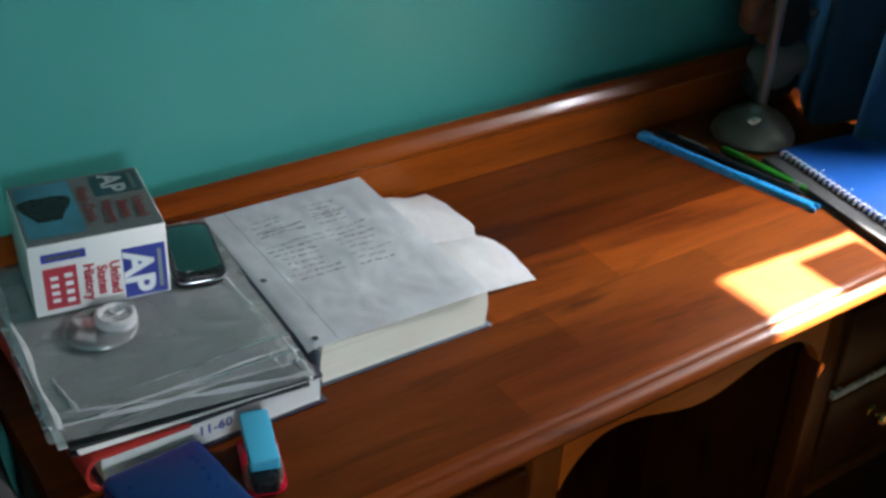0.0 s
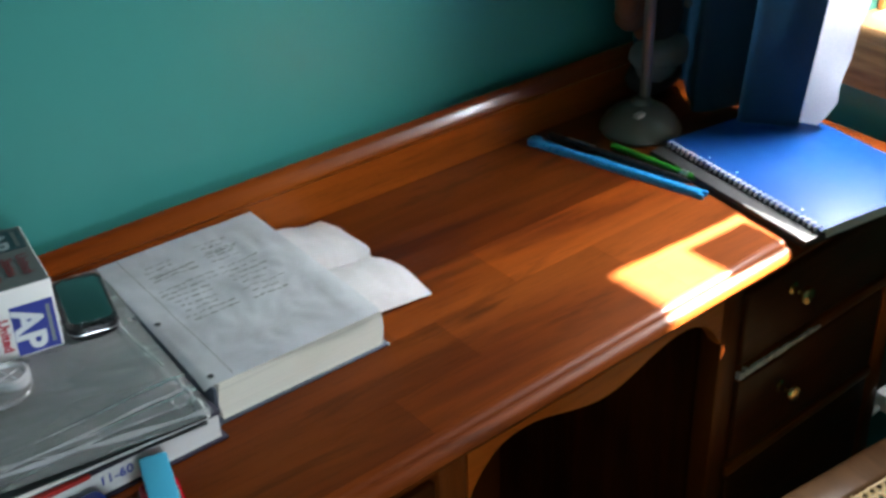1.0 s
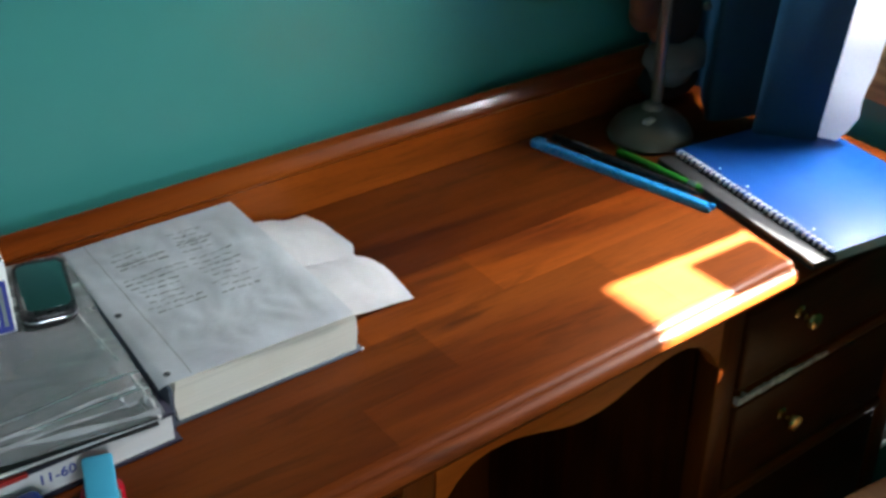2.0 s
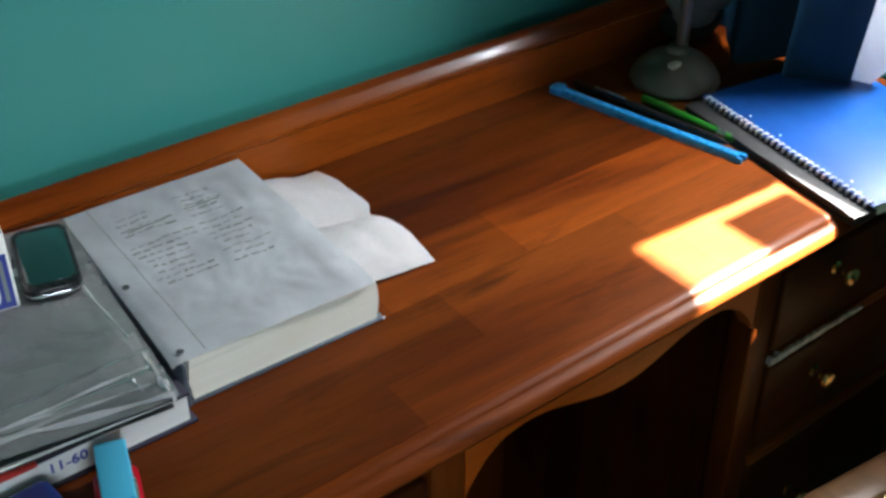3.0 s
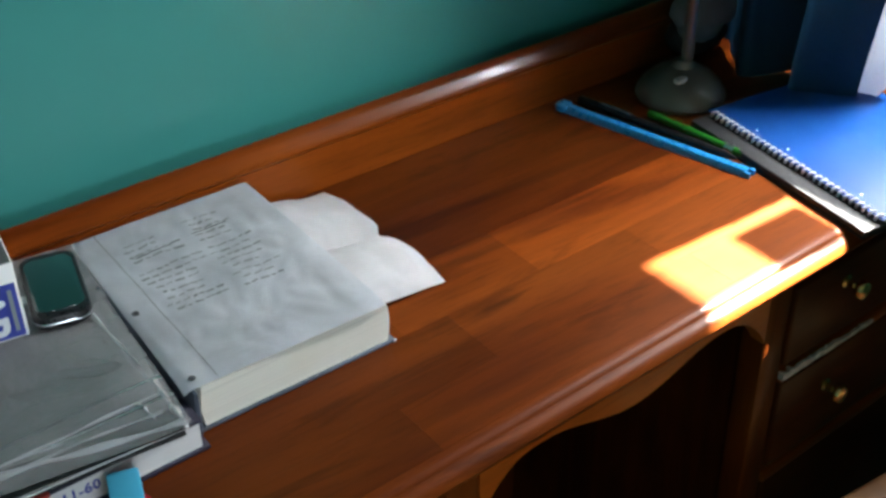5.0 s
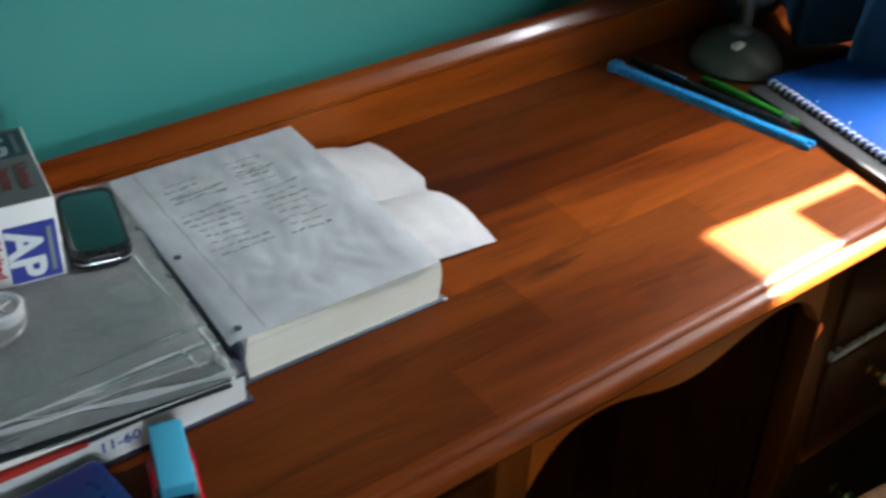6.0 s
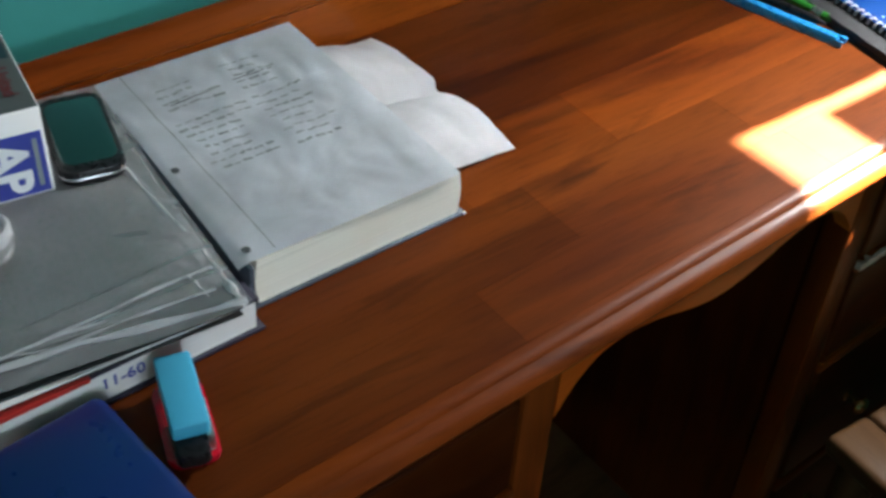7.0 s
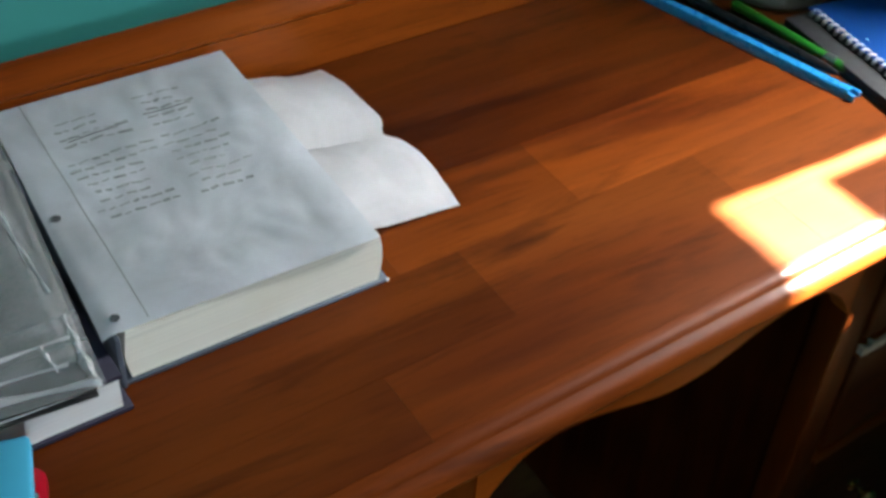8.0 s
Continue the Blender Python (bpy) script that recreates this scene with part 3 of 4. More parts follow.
def film_at(u, v):
    x, y = -0.115 + 0.232 * u, -0.152 + 0.300 * v + askew(u, v)
    lift = 0.004 * max(0.0, 1 - v / 0.16) ** 2 * math.sin(3.0 + 9 * u)
    # pressed creases along the front edge and up the open side
    for k, (c0, tilt, high) in enumerate(((-0.098, 0.10, 0.0022), (-0.118, 0.05, 0.0030), (-0.130, 0.16, 0.0018))):
        lift += 2.5 * high * math.exp(-((y - c0 - tilt * x) / 0.0032) ** 2) * (0.6 + 0.4 * math.sin(20 * x + k))
    lift += 0.004 * math.exp(-((x - 0.098 + 0.04 * y) / 0.003) ** 2)
    return (x, y, sleeve_z(x, y) + 0.0032 + 0.0012 * noise.noise(Vector((x * 14, y * 18, 0))) + 0.0010 * abs(noise.noise(Vector((x * 20, y * 34, 7)))) + lift * 0.28)


part("page", sheet(20, 26, page_at, 0.0004), M_GREYPAGE, sleeve, "grey photocopied page")
part("film", sheet(60, 130, film_at, 0.0003), M_FILM, sleeve, "clear glossy film")
M_FOLD = clear("creased_film", film=0.52, rough=0.35, ior=1.2, crinkle=0.2)


def crease(u0, v0, u1, v1, w0, w1, sag=0.0):
    """A raised fold in the film from one place to another, w0 and w1 wide at its ends."""
    def at(s, c):
        u, v = u0 + (u1 - u0) * s, v0 + (v1 - v0) * s + sag * math.sin(math.pi * s)
        a = Vector(film_at(u, v))
        w = (w0 + (w1 - w0) * s) * (0.7 + 0.3 * math.sin(17 * s + 9 * u0))
        side = Vector((v0 - v1, u1 - u0, 0)).normalized()
        return a + side * w * (c - 0.5) + Vector((0, 0, 0.0007 + 0.35 * w * math.sin(math.pi * c)))
    part("crease", sheet(24, 4, at, 0.0002), M_FOLD, sleeve)


for fold in ((0.985, 0.015, 0.02, 0.06, 0.010, 0.006, 0.02), (0.98, 0.16, 0.30, 0.085, 0.005, 0.003, 0.01), (0.93, 0.085, 0.35, 0.060, 0.004, 0.002, 0.012), (0.75, 0.045, 0.10, 0.12, 0.003, 0.004, -0.01),
             (0.975, 0.01, 0.965, 0.22, 0.010, 0.004, 0.0), (0.88, 0.15, 0.90, 0.07, 0.004, 0.003, 0.0), (0.045, 0.04, 0.035, 0.97, 0.012, 0.014, 0.0), (0.955, 0.30, 0.90, 0.70, 0.003, 0.006, 0.0),
             (0.10, 0.30, 0.14, 0.10, 0.003, 0.006, 0.0), (0.60, 0.10, 0.20, 0.07, 0.003, 0.002, 0.01)):
    crease(*fold)
loose = part("loose_sheet", sheet(16, 16, lambda u, v: (-0.10 + 0.103 * u, -0.13 + 0.128 * v, TOP + 0.0446 + 0.0005 * math.sin(9 * u)), 0.0003), M_LOOSE)
tagged(loose, "white loose sheet showing past the sleeve", "paper")

# ---- flash-card box ----
BW, BD, BH = 0.125, 0.115, 0.075
card = thing("card_box", pose(-0.121, -0.055, TOP + 0.0515, 0, 0, -8.0), "white cardboard flash-card box with red and blue print", "box")
part("carton", boxed(-BW / 2, BW / 2, -BD / 2, BD / 2, 0, BH, bevel=0.0008), M_CARTON, card)
top_panel = part("top_panel", boxed(-BW / 2 + 0.001, BW / 2 - 0.001, -BD / 2 + 0.001, BD / 2 - 0.001, BH, BH + 0.0006), M_CARTON_TOP, card, "grey printed lid with shade in its colours")


def flat(x0, x1, y0, y1, front, lift=0.0):
    """A printed field on the lid, or on the front, where y is the height."""
    if front:
        return boxed(x0, x1, -BD / 2 - 0.0005 - lift, -BD / 2 - 0.0001, y0, y1)
    return boxed(x0, x1, y0, y1, BH + 0.0006, BH + 0.0010 + lift)


def lid_text(text, size, x, y, front, bold=0.0):
    """Lines that run down the face, their tops towards +x."""
    if front:
        m = pose(x, -BD / 2 - 0.0012, y, 90, 0, 0) @ pose(0, 0, 0, 0, 0, -90)
    else:
        m = pose(x, y, BH + 0.0016, 0, 0, -90)
    return letters(text, size, m, bold)


# front face
part("title_field", flat(0.020, 0.060, 0.002, 0.056, True), M_BLUEINK, card, "blue title field")
part("title", lid_text("AP", 0.038, 0.033, 0.029, True, 0.0013), M_LABELW, card)
part("title_bars", flat(0.0525, 0.0560, 0.008, 0.050, True, 0.0003), M_GREYPRINT, card)
for k, w in enumerate(("United", "States", "History")):
    part("subtitle", lid_text(w, 0.0130, 0.0120 - 0.0118 * k, 0.0285, True, 0.0005), M_REDINK, card)
part("red_field", flat(-0.052, -0.022, 0.006, 0.050, True), M_REDINK, card, "red field with pale bars")
for x0, x1, y0, y1 in ((-0.033, -0.026, 0.010, 0.046), (-0.046, -0.039, 0.012, 0.044)):
    for j in range(4):
        h = (y1 - y0) / 4
        part("print_bar", flat(x0, x1, y0 + j * h + 0.001, y0 + j * h + h * 0.62, True, 0.0003), M_LABELW, card)
part("publisher_field", flat(-0.052, -0.012, 0.0565, 0.0655, True), M_BLUEINK, card)
part("print_bar", flat(-0.048, -0.016, 0.0595, 0.0625, True, 0.0003), M_CARTON_TOP, card)
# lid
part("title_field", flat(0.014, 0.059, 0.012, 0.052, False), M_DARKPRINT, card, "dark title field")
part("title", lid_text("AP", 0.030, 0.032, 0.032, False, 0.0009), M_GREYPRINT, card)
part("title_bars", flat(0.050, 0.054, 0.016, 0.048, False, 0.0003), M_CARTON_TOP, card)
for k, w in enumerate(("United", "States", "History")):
    part("subtitle", lid_text(w, 0.0140, 0.048 - 0.0140 * k, -0.020, False, 0.0005), M_REDINK_SHADED, card)
part("subtitle", lid_text("Flash Cards", 0.0145, 0.003, 0.000, False, 0.0005), M_REDINK_SHADED, card)
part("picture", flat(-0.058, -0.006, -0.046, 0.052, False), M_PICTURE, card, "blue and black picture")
blot = bmesh.new()
ring = [blot.verts.new((-0.034 + 0.021 * math.cos(a) * (1 + 0.3 * math.sin(3 * a)), 0.004 + 0.030 * math.sin(a) * (1 + 0.25 * math.cos(2 * a)), BH + 0.0013)) for a in [i * math.tau / 28 for i in range(28)]]
blot.faces.new(ring)
part("picture_shape", blot, M_BLACK, card)

# ---- phone ----
phone = thing("phone", pose(-0.027, -0.080, TOP + 0.0510, 0, 0, -13), "black touchscreen phone with a chrome end", "phone")


def slab(w, d, z0, z1, r, rim=0.003, seg=8):
    """A rounded slab with softened rims."""
    bm = bmesh.new()
    rings = []
    for inset, z in ((rim, z0), (rim * 0.3, z0 + rim * 0.3), (0, z0 + rim), (0, z1 - rim), (rim * 0.3, z1 - rim * 0.3), (rim, z1)):
        ring = []
        for cx, cy, a0 in ((w / 2 - r, d / 2 - r, 0), (-w / 2 + r, d / 2 - r, 90), (-w / 2 + r, -d / 2 + r, 180), (w / 2 - r, -d / 2 + r, 270)):
            for k in range(seg + 1):
                a = radians(a0 + 90 * k / seg)
                ring.append(bm.verts.new((cx + (r - inset) * math.cos(a), cy + (r - inset) * math.sin(a), z)))
        rings.append(ring)
    for a, b in zip(rings, rings[1:]):
        for k in range(len(a)):
            bm.faces.new((a[k], a[(k + 1) % len(a)], b[(k + 1) % len(a)], b[k]))
    bm.faces.new(rings[0][::-1])
    bm.faces.new(rings[-1])
    return bm


M_SCREEN = plain("dark_glass", (0.006, 0.022, 0.020), 0.06, vary=0.1, bump=0, coat=1.0)
part("body", slab(0.051, 0.103, 0, 0.0135, 0.013, 0.004), M_BLACK, phone)
part("chrome_end", slab(0.0516, 0.0270, 0.0042, 0.0080, 0.0132, 0.0015), M_CHROME, phone, "chrome end").location = (0, -0.0385, 0)
part("screen", slab(0.043, 0.084, 0.0128, 0.0142, 0.010, 0.0006), M_SCREEN, phone, "dark glass screen")
part("button", slab(0.012, 0.0045, 0.0140, 0.0146, 0.002, 0.0002), M_BLACK, phone).location = (0, -0.0452, 0)

# ---- clear dome with white knob ----
dome = thing("clear_lid", pose(-0.146, -0.146, TOP + 0.0500), "small clear plastic lid with a white knob", "lid")
part("dome", lathe([(0.033, 0.0), (0.034, 0.0008), (0.0335, 0.0025), (0.031, 0.0045), (0.026, 0.0062), (0.018, 0.0075), (0.006, 0.0080)], 40), M_DOME, dome, "clear plastic dome")
part("rim", tube([(0.0325 * math.cos(a), 0.0325 * math.sin(a), 0.0012) for a in [i * math.tau / 40 for i in range(41)]], 0.0006, 6), M_STEEL, dome, "thin shiny rim")
part("knob", lathe([(0.0170, 0.0), (0.0190, 0.0015), (0.0200, 0.0060), (0.0192, 0.0105), (0.0165, 0.0125), (0.0140, 0.0118), (0.0125, 0.0085), (0.003, 0.0080)], 36, (0.014, -0.002, 0.0030)), M_KNOB, dome, "round milky white knob")
for turn in (20, 110):
    b = boxed(-0.012, 0.012, -0.0007, 0.0007, 0.0, 0.0025, bevel=0.0004)
    bmesh.ops.transform(b, matrix=pose(0.014, -0.002, 0.0108, 0, 0, turn), verts=b.verts)
    part("rib", b, M_KNOB, dome)

# ---- right textbook with the ruled sheet ----
rb = thing("textbook", pose(0.108, -0.137, TOP, 0, 0, 0.5), "thick textbook with slate cover under a ruled sheet", "book")
part("back_cover", boxed(-0.098, 0.101, -0.129, 0.130, 0.0, 0.0028, bevel=0.001), M_SLATE, rb)

pr = []
for i in range(9):
    s = i / 8
    pr.append((0.094 + 0.003 * math.sin(3 * s), 0.0028 + 0.0412 * s))
left = [(-0.090, 0.0440), (-0.093, 0.022), (-0.090, 0.0028)]
part("page_block", extruded([(x, z) for x, z in pr] + left, -0.126, 0.126, "y"), M_PAGES, rb, "cream page edges")
part("spine", boxed(-0.0985, -0.0945, -0.131, 0.130, 0.0, 0.044, bevel=0.0015), M_SLATE, rb)
part("frayed_corner", boxed(0.0990, 0.1016, -0.1296, -0.1270, 0.0, 0.0026, bevel=0.0009), M_PAGESW, rb, "frayed pale cover corner")

ruled = thing("ruled_sheet", pose(0.1065, -0.1360, TOP + 0.0445, 0, 0, -0.6), "sheet of ruled notebook paper with pencil writing", "paper")
PW, PH = 0.193, 0.257


def ruled_z(x, y):
    left = max(0.0, (-x - 0.089) / 0.014)
    front = max(0.0, (-y - 0.108) / 0.021)
    rim = min(1.0, max(0.0, (PW / 2 - abs(x)) / 0.03), max(0.0, (PH / 2 - abs(y)) / 0.03)) * 0.9 + 0.1
    return 0.0030 + rim * (0.0005 * math.sin(40 * x + 22 * y) + 0.0024 * noise.noise(Vector((x * 22 + 3, y * 26, 2))) + 0.0018 * abs(noise.noise(Vector((x * 46, y * 36, 5))))) - 0.004 * left ** 2 - 0.0022 * front ** 1.6


def ruled_at(u, v):
    x, y = (u - 0.5) * PW + 0.009 * (1 - u) * (v - 0.5), (v - 0.5) * PH
    return (x, y, ruled_z(x, y))


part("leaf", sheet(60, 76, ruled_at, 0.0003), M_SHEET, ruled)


def strip_on_sheet(x0, y0, x1, y1, w, n=6):
    d = Vector((x1 - x0, y1 - y0)).normalized()
    px, py = -d.y * w / 2, d.x * w / 2
    return sheet(n, 1, lambda u, v: (x0 + (x1 - x0) * u + px * (2 * v - 1), y0 + (y1 - y0) * u + py * (2 * v - 1), ruled_z(x0 + (x1 - x0) * u, y0 + (y1 - y0) * u) + 0.0007))


part("margin_line", strip_on_sheet(-0.069, PH / 2 - 0.001, -0.069, -PH / 2 + 0.003, 0.0009, 40), M_PENCIL, ruled, "thin margin line")
# each hole is a dark disc with its inner shade painted on
for y in (-0.0095, -0.1175):
    part("punch_hole", lathe([(0.0034, 0), (0.0034, 0.0003)], 20, (-0.088, y, ruled_z(-0.088, y) + 0.0006)), M_HOLE, ruled)
# pencil writing, two columns of short strokes
rng = random.Random(5)
for col, (cx, y_top, lines, wide, step) in enumerate(((-0.034, 0.091, 4, 0.052, 0.0095), (0.026, 0.095, 5, 0.046, 0.0090), (-0.032, 0.041, 8, 0.062, 0.0095), (0.030, 0.043, 8, 0.050, 0.0105))):
    for k in range(lines):
        x = cx - wide / 2 + rng.uniform(0, 0.010)
        y = y_top - k * step
        end = cx + wide / 2 - rng.uniform(0, wide * 0.35)
        slope = rng.uniform(-0.05, 0.03)
        while x < end:
            w = rng.uniform(0.004, 0.011)
            part("writing_bar", strip_on_sheet(x, y + rng.uniform(-0.0010, 0.0010), x + w, y + slope * w + rng.uniform(-0.0014, 0.0014), rng.uniform(0.0012, 0.0032), 2), M_PENCIL, ruled)
            x += w + rng.uniform(0.0010, 0.0034)
        if k == 2 and col < 2:
            part("underline_bar", strip_on_sheet(cx - 0.018, y - 0.004, cx + 0.020, y - 0.003, 0.0014, 4), M_INK, ruled)

# folded sheet that sticks out beside the book
fold_sheet = thing("folded_paper", pose(0.200, -0.120, TOP), "creased white sheet tucked under the ruled sheet", "paper")


def tucked_at(u, v):
    # v runs from the front to the back, u away from the book
    y = -0.100 + 0.208 * v
    lobe = 0.5 - 0.5 * math.cos(2 * math.pi * min(1.0, max(0.0, (v - 0.02) / 0.96) * 2 % 1.0)) if 0 < v < 1 else 0.0
    reach = 0.100 + 0.006 * v - 0.010 * math.exp(-((v - 0.50) / 0.05) ** 2) + 0.004 * math.sin(6 * v)
    if v > 0.78:
        reach -= 0.012 * ((v - 0.78) / 0.22) ** 2
    x = 0.0 + reach * u
    ridge = abs(math.sin(2 * math.pi * v)) ** 0.8
    z = 0.0012 + 0.030 * (1 - u) ** 1.5 * (0.35 + 0.65 * v * 0.6) + 0.013 * ridge * math.sin(math.pi * min(1, 0.22 + 0.72 * u)) + 0.0022 * noise.noise(Vector((x * 34, y * 40, 1))) + 0.0008 * abs(noise.noise(Vector((x * 90, y * 70, 4))))
    return (x, y, z)


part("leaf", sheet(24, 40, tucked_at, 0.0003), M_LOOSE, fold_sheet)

# ---- blue case and mini stapler ----
case = thing("blue_case", pose(-0.158, -0.368, TOP, 0, 0, 6), "royal blue glossy plastic case with rounded edges", "case")
part("base", slab(0.090, 0.135, 0.0, 0.011, 0.008, 0.004), M_ROYAL, case)
part("cover", slab(0.091, 0.136, 0.0115, 0.024, 0.009, 0.006), M_ROYAL, case)
# steel sliver added as the bright glint on the case's front corner
part("corner_glint", boxed(0.034, 0.0415, -0.069, -0.066, 0.008, 0.016, bevel=0.001), M_STEEL, case, "small steel sliver added as the corner's glint")

st = thing("mini_stapler", pose(-0.080, -0.336, TOP, 0, 0, -17), "light blue mini stapler on a clear red base", "stapler")
part("base", slab(0.036, 0.072, 0.0, 0.007, 0.010, 0.002), M_REDCLEAR, st, "clear red base")
part("anvil", boxed(0.006, 0.014, -0.030, 0.006, 0.007, 0.009, bevel=0.001), M_STEEL, st, "steel anvil")
part("nose", slab(0.022, 0.030, 0.007, 0.020, 0.005, 0.002), M_BLACK, st, "black nose").location = (-0.001, -0.026, 0)
part("magazine", boxed(0.010, 0.0145, -0.030, 0.004, 0.009, 0.022, bevel=0.001), M_STEEL, st, "steel magazine")
arm = slab(0.025, 0.066, 0.020, 0.032, 0.003, 0.0015)
part("arm", arm, M_BLUEPL, st, "light blue arm").location = (0, 0.006, 0)
part("hinge", boxed(-0.010, 0.010, 0.024, 0.034, 0.007, 0.0205, bevel=0.002), M_BLACK, st)

# ---- pens beside the notebook ----
rod = thing("blue_ruler", pose(0.650, -0.142, TOP, 0, 0, 13.5), "bright blue plastic ruler with notched end", "ruler")
part("bar", extruded([(-0.0075, 0.0), (0.0075, 0.0), (0.0075, 0.003), (0.004, 0.0075), (-0.004, 0.0075), (-0.0075, 0.003)], -0.123, 0.118, "y"), M_RULER, rod)
for sx in (-0.0052, 0.0052):
    part("prong", boxed(sx - 0.0022, sx + 0.0022, -0.130, -0.123, 0.0, 0.0065, bevel=0.0008), M_RULER, rod)
part("end_cap", slab(0.020, 0.016, 0.0, 0.009, 0.006, 0.002), M_RULER, rod, "rounded end").location = (0, 0.120, 0)
for k, (x, y, r, m, lab, ln) in enumerate(((0.668, -0.128, 11, M_BLACK, "slim black pen lying beside the blue ruler", 0.21), (0.695, -0.172, 6, M_GREEN, "green pencil lying beside the notebook", 0.14))):
    p_ = thing("pen" if k == 0 else "pencil", pose(x, y, TOP + 0.0052, 0, 0, r), lab, "pen" if k == 0 else "pencil")
    b = lathe([(0.0015, -ln / 2 - 0.006), (0.003, -ln / 2), (0.0045, -ln / 2 + 0.012), (0.0048, 0), (0.0048, ln / 2 - 0.002), (0.004, ln / 2)], 14)
    bmesh.ops.rotate(b, verts=b.verts, matrix=Matrix.Rotation(radians(-90), 3, "X"))
    part("barrel", b, m, p_)
    if k == 0:
        part("clip", boxed(-0.0012, 0.0012, 0.03, 0.075, 0.0046, 0.0058), M_STEEL, p_, "steel clip")
    else:
        c = lathe([(0.0049, -0.052), (0.0049, -0.040)], 14)
        bmesh.ops.rotate(c, verts=c.verts, matrix=Matrix.Rotation(radians(-90), 3, "X"))
        part("ferrule", c, M_STEEL, p_)

# ---- spiral notebook ----
nb = thing("spiral_notebook", pose(0.716, -0.2875, TOP, 0, 0, -7.0), "spiral notebook with a blue cover and black back", "notebook")
NL = 0.272
part("back_cover", boxed(-0.026, 0.203, -NL / 2, NL / 2, 0.0, 0.0020, bevel=0.0006), M_BOARD, nb, "black card back")
part("page_block", boxed(0.009, 0.200, -NL / 2 + 0.001, NL / 2 - 0.001, 0.0020, 0.0145), M_PAGESW, nb)
part("front_cover", boxed(0.0, 0.203, -NL / 2, NL / 2, 0.0145, 0.0158, bevel=0.0005), M_BLUECOVER, nb, "glossy blue cover")
part("divider", boxed(-0.024, 0.0085, -NL / 2, NL / 2, 0.0021, 0.0095, bevel=0.001), M_BOARD, nb)
coil = []
turns = 30
for i in range(turns * 10 + 1):
    a = i / 10 * math.tau
    coil.append((0.0015 + 0.0042 * math.cos(a), -NL / 2 + 0.004 + (NL - 0.008) * i / (turns * 10), 0.0142 + 0.0042 * math.sin(a)))
part("coil", tube(coil, 0.0011, 6), M_WIRE, nb, "steel wire coil")
# glints near the coil, painted on as small white discs
for y in (-0.09, 0.02, 0.07):
    part("glint_mark", lathe([(0.0014, 0), (0.0014, 0.0002)], 10, (0.016, y, 0.0159)), M_LABELW, nb)

# ---- desk lamp ----
lamp = thing("desk_lamp", pose(0.757, -0.085, TOP), "cream desk lamp with a domed base and thin stem", "lamp")
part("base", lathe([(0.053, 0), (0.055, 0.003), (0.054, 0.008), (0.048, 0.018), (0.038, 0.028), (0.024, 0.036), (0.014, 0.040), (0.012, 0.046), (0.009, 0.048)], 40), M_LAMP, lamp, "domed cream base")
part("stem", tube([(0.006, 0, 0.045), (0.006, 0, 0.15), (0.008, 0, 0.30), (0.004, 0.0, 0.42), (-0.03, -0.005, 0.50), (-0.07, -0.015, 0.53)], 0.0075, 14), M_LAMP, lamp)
part("switch", slab(0.016, 0.010, 0.036, 0.0415, 0.003, 0.001), M_PALE, lamp).location = (-0.022, -0.018, -0.005)
shade = lathe([(0.012, 0.06), (0.02, 0.055), (0.045, 0.02), (0.055, -0.02), (0.053, -0.02), (0.043, 0.018), (0.018, 0.05), (0.010, 0.055)], 32)
bmesh.ops.rotate(shade, verts=shade.verts, matrix=Matrix.Rotation(radians(25), 3, "Y"))
bmesh.ops.translate(shade, verts=shade.verts, vec=(-0.09, -0.02, 0.50))
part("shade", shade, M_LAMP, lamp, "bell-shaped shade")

# ---- plush doll behind the lamp, one plain mesh ----
bm = bmesh.new()


def blob(c, r, m, sub=2):
    v = bmesh.ops.create_icosphere(bm, subdivisions=sub, radius=1.0)["verts"]
    for w in v:
        w.co = Vector((c[0] + w.co.x * r[0], c[1] + w.co.y * r[1], c[2] + w.co.z * r[2]))
    for f in {f for w in v for f in w.link_faces}:
        f.material_index = m


blob((0.0, 0.002, 0.030), (0.050, 0.034, 0.031), 2)
blob((0.006, -0.006, 0.062), (0.058, 0.036, 0.026), 1)
blob((-0.012, -0.014, 0.046), (0.034, 0.026, 0.022), 1)
blob((0.002, 0, 0.118), (0.040, 0.030, 0.046), 2)
blob((-0.060, -0.010, 0.136), (0.030, 0.022, 0.026), 0)
blob((-0.078, -0.016, 0.156), (0.018, 0.016, 0.024), 0)
blob((-0.048, -0.020, 0.112), (0.016, 0.015, 0.015), 0)
blob((0.066, -0.012, 0.090), (0.018, 0.016, 0.034), 0)
blob((0.060, 0, 0.136), (0.022, 0.022, 0.034), 3)
blob((0, 0, 0.192), (0.044, 0.038, 0.042), 3)
blob((0.024, -0.032, 0.134), (0.007, 0.006, 0.006), 1)
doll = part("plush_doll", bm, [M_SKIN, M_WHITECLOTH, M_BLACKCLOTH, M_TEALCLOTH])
doll.matrix_world = pose(0.858, -0.012, TOP)
tagged(doll, "small plush doll in black, teal and white cloth", "doll")

# ---- cane chair drawn up to the desk ----
chair = thing("cane_chair", pose(0.537, -0.467, 0, 0, 0, -4), "dark wooden chair with a woven cane seat", "chair")
SZ = 0.45
CWD, CDP = 0.40, 0.40
for nm, b in (("seat_rail", (0.0, 0.058, -CDP, 0.0)), ("seat_rail", (CWD - 0.058, CWD, -CDP, 0.0)), ("seat_rail", (0.058, CWD - 0.058, -0.050, 0.0)), ("seat_rail", (0.058, CWD - 0.058, -CDP, -CDP + 0.05))):
    part(nm, boxed(*b, SZ - 0.026, SZ, bevel=0.007, seg=3), M_CHAIR, chair)
bm = bmesh.new()
st_ = 0.013
x = 0.058
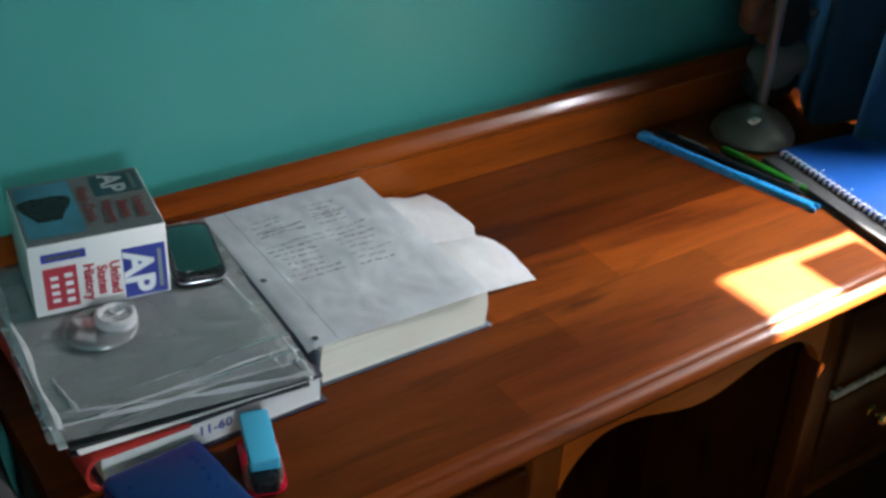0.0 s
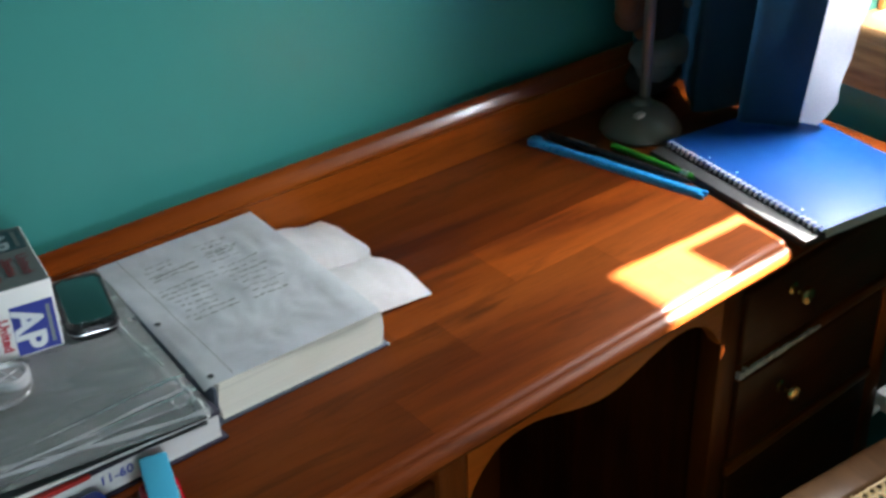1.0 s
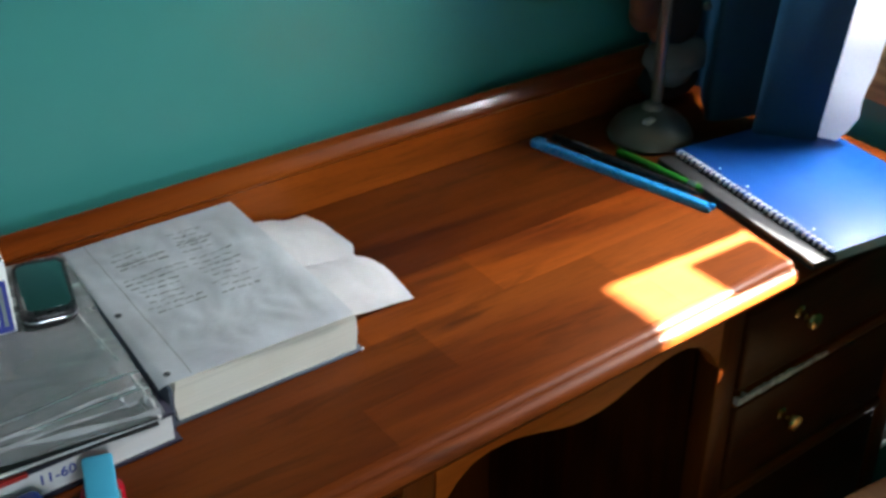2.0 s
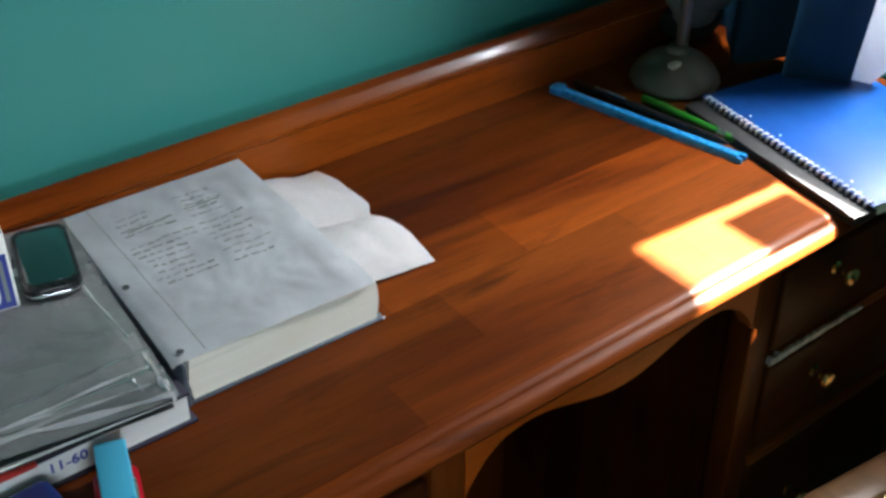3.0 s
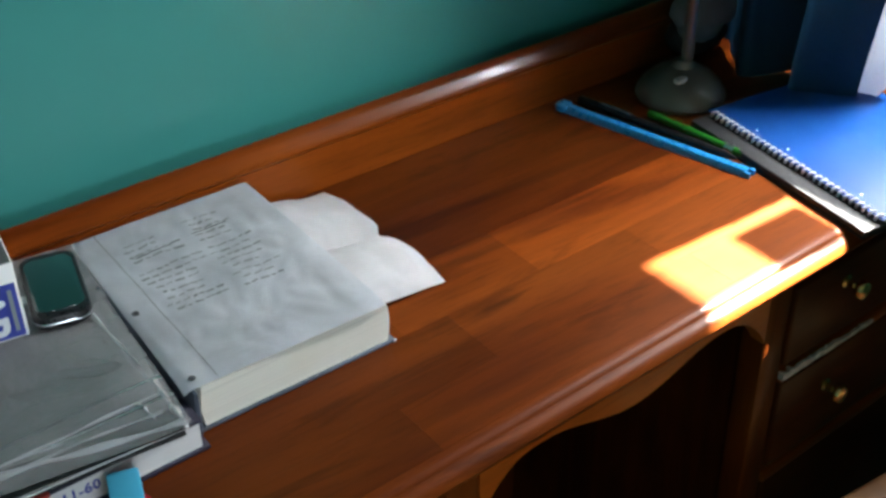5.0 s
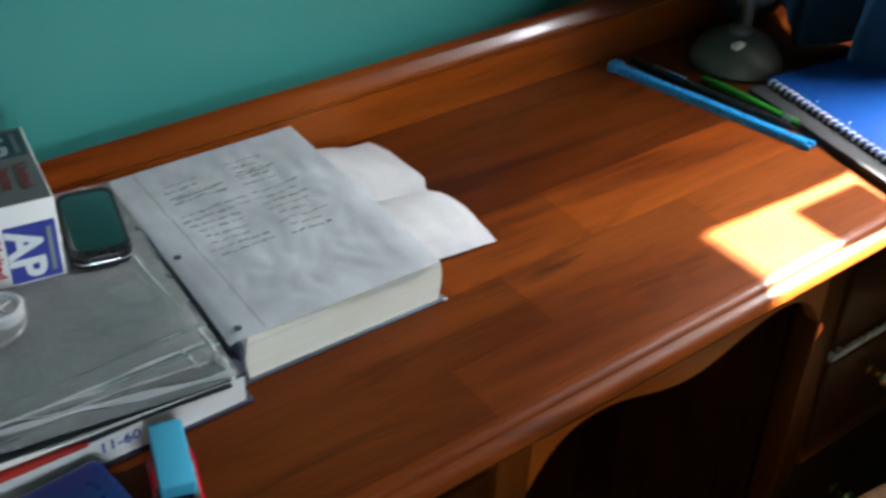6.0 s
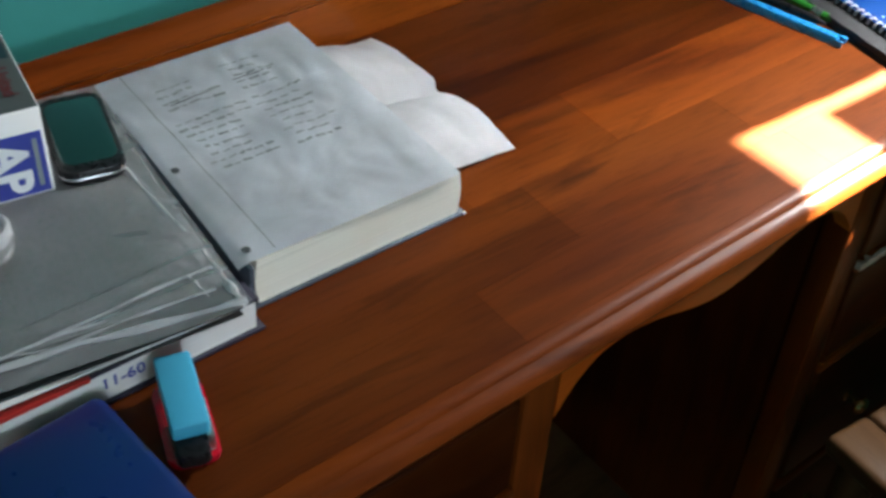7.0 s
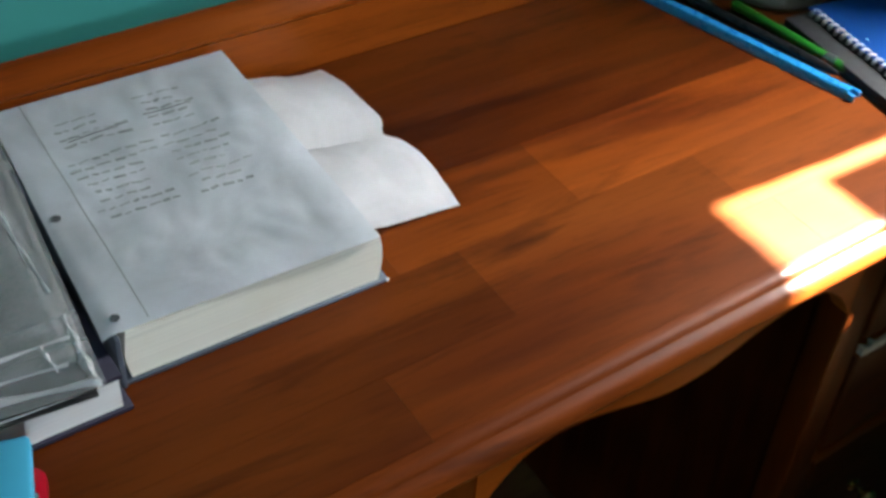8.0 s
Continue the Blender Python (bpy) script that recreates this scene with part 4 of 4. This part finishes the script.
while x < CWD - 0.058:
    box(bm, x - 0.0014, x + 0.0014, -CDP + 0.045, -0.045, SZ - 0.008, SZ - 0.006)
    x += st_
y = -CDP + 0.05
while y < -0.05:
    box(bm, 0.054, CWD - 0.054, y - 0.0014, y + 0.0014, SZ - 0.006, SZ - 0.004)
    y += st_
for k in range(-26, 27):
    for sgn in (-1, 1):
        pts = []
        for s in range(40):
            xx = 0.056 + (CWD - 0.112) * s / 39
            yy = -CDP / 2 + k * st_ + sgn * (xx - CWD / 2)
            if -CDP + 0.048 < yy < -0.048:
                pts.append((xx, yy, SZ - 0.0035))
        if len(pts) > 1:
            tube([pts[0], pts[-1]], 0.0016, 4, bm)
part("cane_seat", bm, M_CANE, chair, "woven pale cane seat", smooth=0)
for lx, ly in ((0.03, -0.03), (CWD - 0.03, -0.03), (0.03, -CDP + 0.03), (CWD - 0.03, -CDP + 0.03)):
    part("leg", lathe([(0.013, 0.0), (0.015, 0.10), (0.019, 0.25), (0.016, 0.30), (0.022, 0.36), (0.020, SZ - 0.026)], 16, (lx, ly, 0)), M_CHAIR, chair)
for z, ly in ((0.16, -0.03), (0.2, -CDP + 0.03)):
    part("stretcher", tube([(0.03, ly, z), (CWD - 0.03, ly, z)], 0.009, 10), M_CHAIR, chair)
for lx in (0.025, CWD - 0.025):
    part("back_post", tube([(lx, -CDP + 0.02, SZ), (lx, -CDP, 0.65), (lx, -CDP - 0.05, 0.90)], 0.014, 12), M_CHAIR, chair)
for z in (0.66, 0.86):
    part("back_slat", boxed(0.03, CWD - 0.03, -CDP - 0.045 * (z - 0.60) / 0.3 - 0.006, -CDP - 0.045 * (z - 0.60) / 0.3 + 0.008, z - 0.03, z + 0.03, bevel=0.004), M_CHAIR, chair)

# ---- assumed black bag, added to fill the dark area beside the desk ----
bag = thing("cloth_bag", pose(-0.530, -0.21, 0), "assumed black cloth bag filling the dark area beside the desk", "bag")
bm = bmesh.new()
bmesh.ops.create_icosphere(bm, subdivisions=5, radius=1.0)
for v in bm.verts:
    c = v.co.copy()
    p = Vector([math.copysign(abs(k) ** 0.30, k) for k in c])
    v.co = Vector((p.x * 0.275, p.y * 0.200, 0.415 + p.z * 0.415))
    v.co += 0.022 * noise.noise_vector(v.co * 7) * (1.0 if v.co.z > 0.05 else 0.0)
    v.co.z = max(0.0, v.co.z)
    v.co.x = min(v.co.x, 0.278)
part("sack", bm, M_BLACKCLOTH, bag)
part("strap", tube([(-0.10, -0.05, 0.75), (-0.06, -0.06, 0.82), (0.0, -0.07, 0.84), (0.07, -0.07, 0.81), (0.10, -0.07, 0.74)], 0.010, 8), M_BLACKCLOTH, bag)
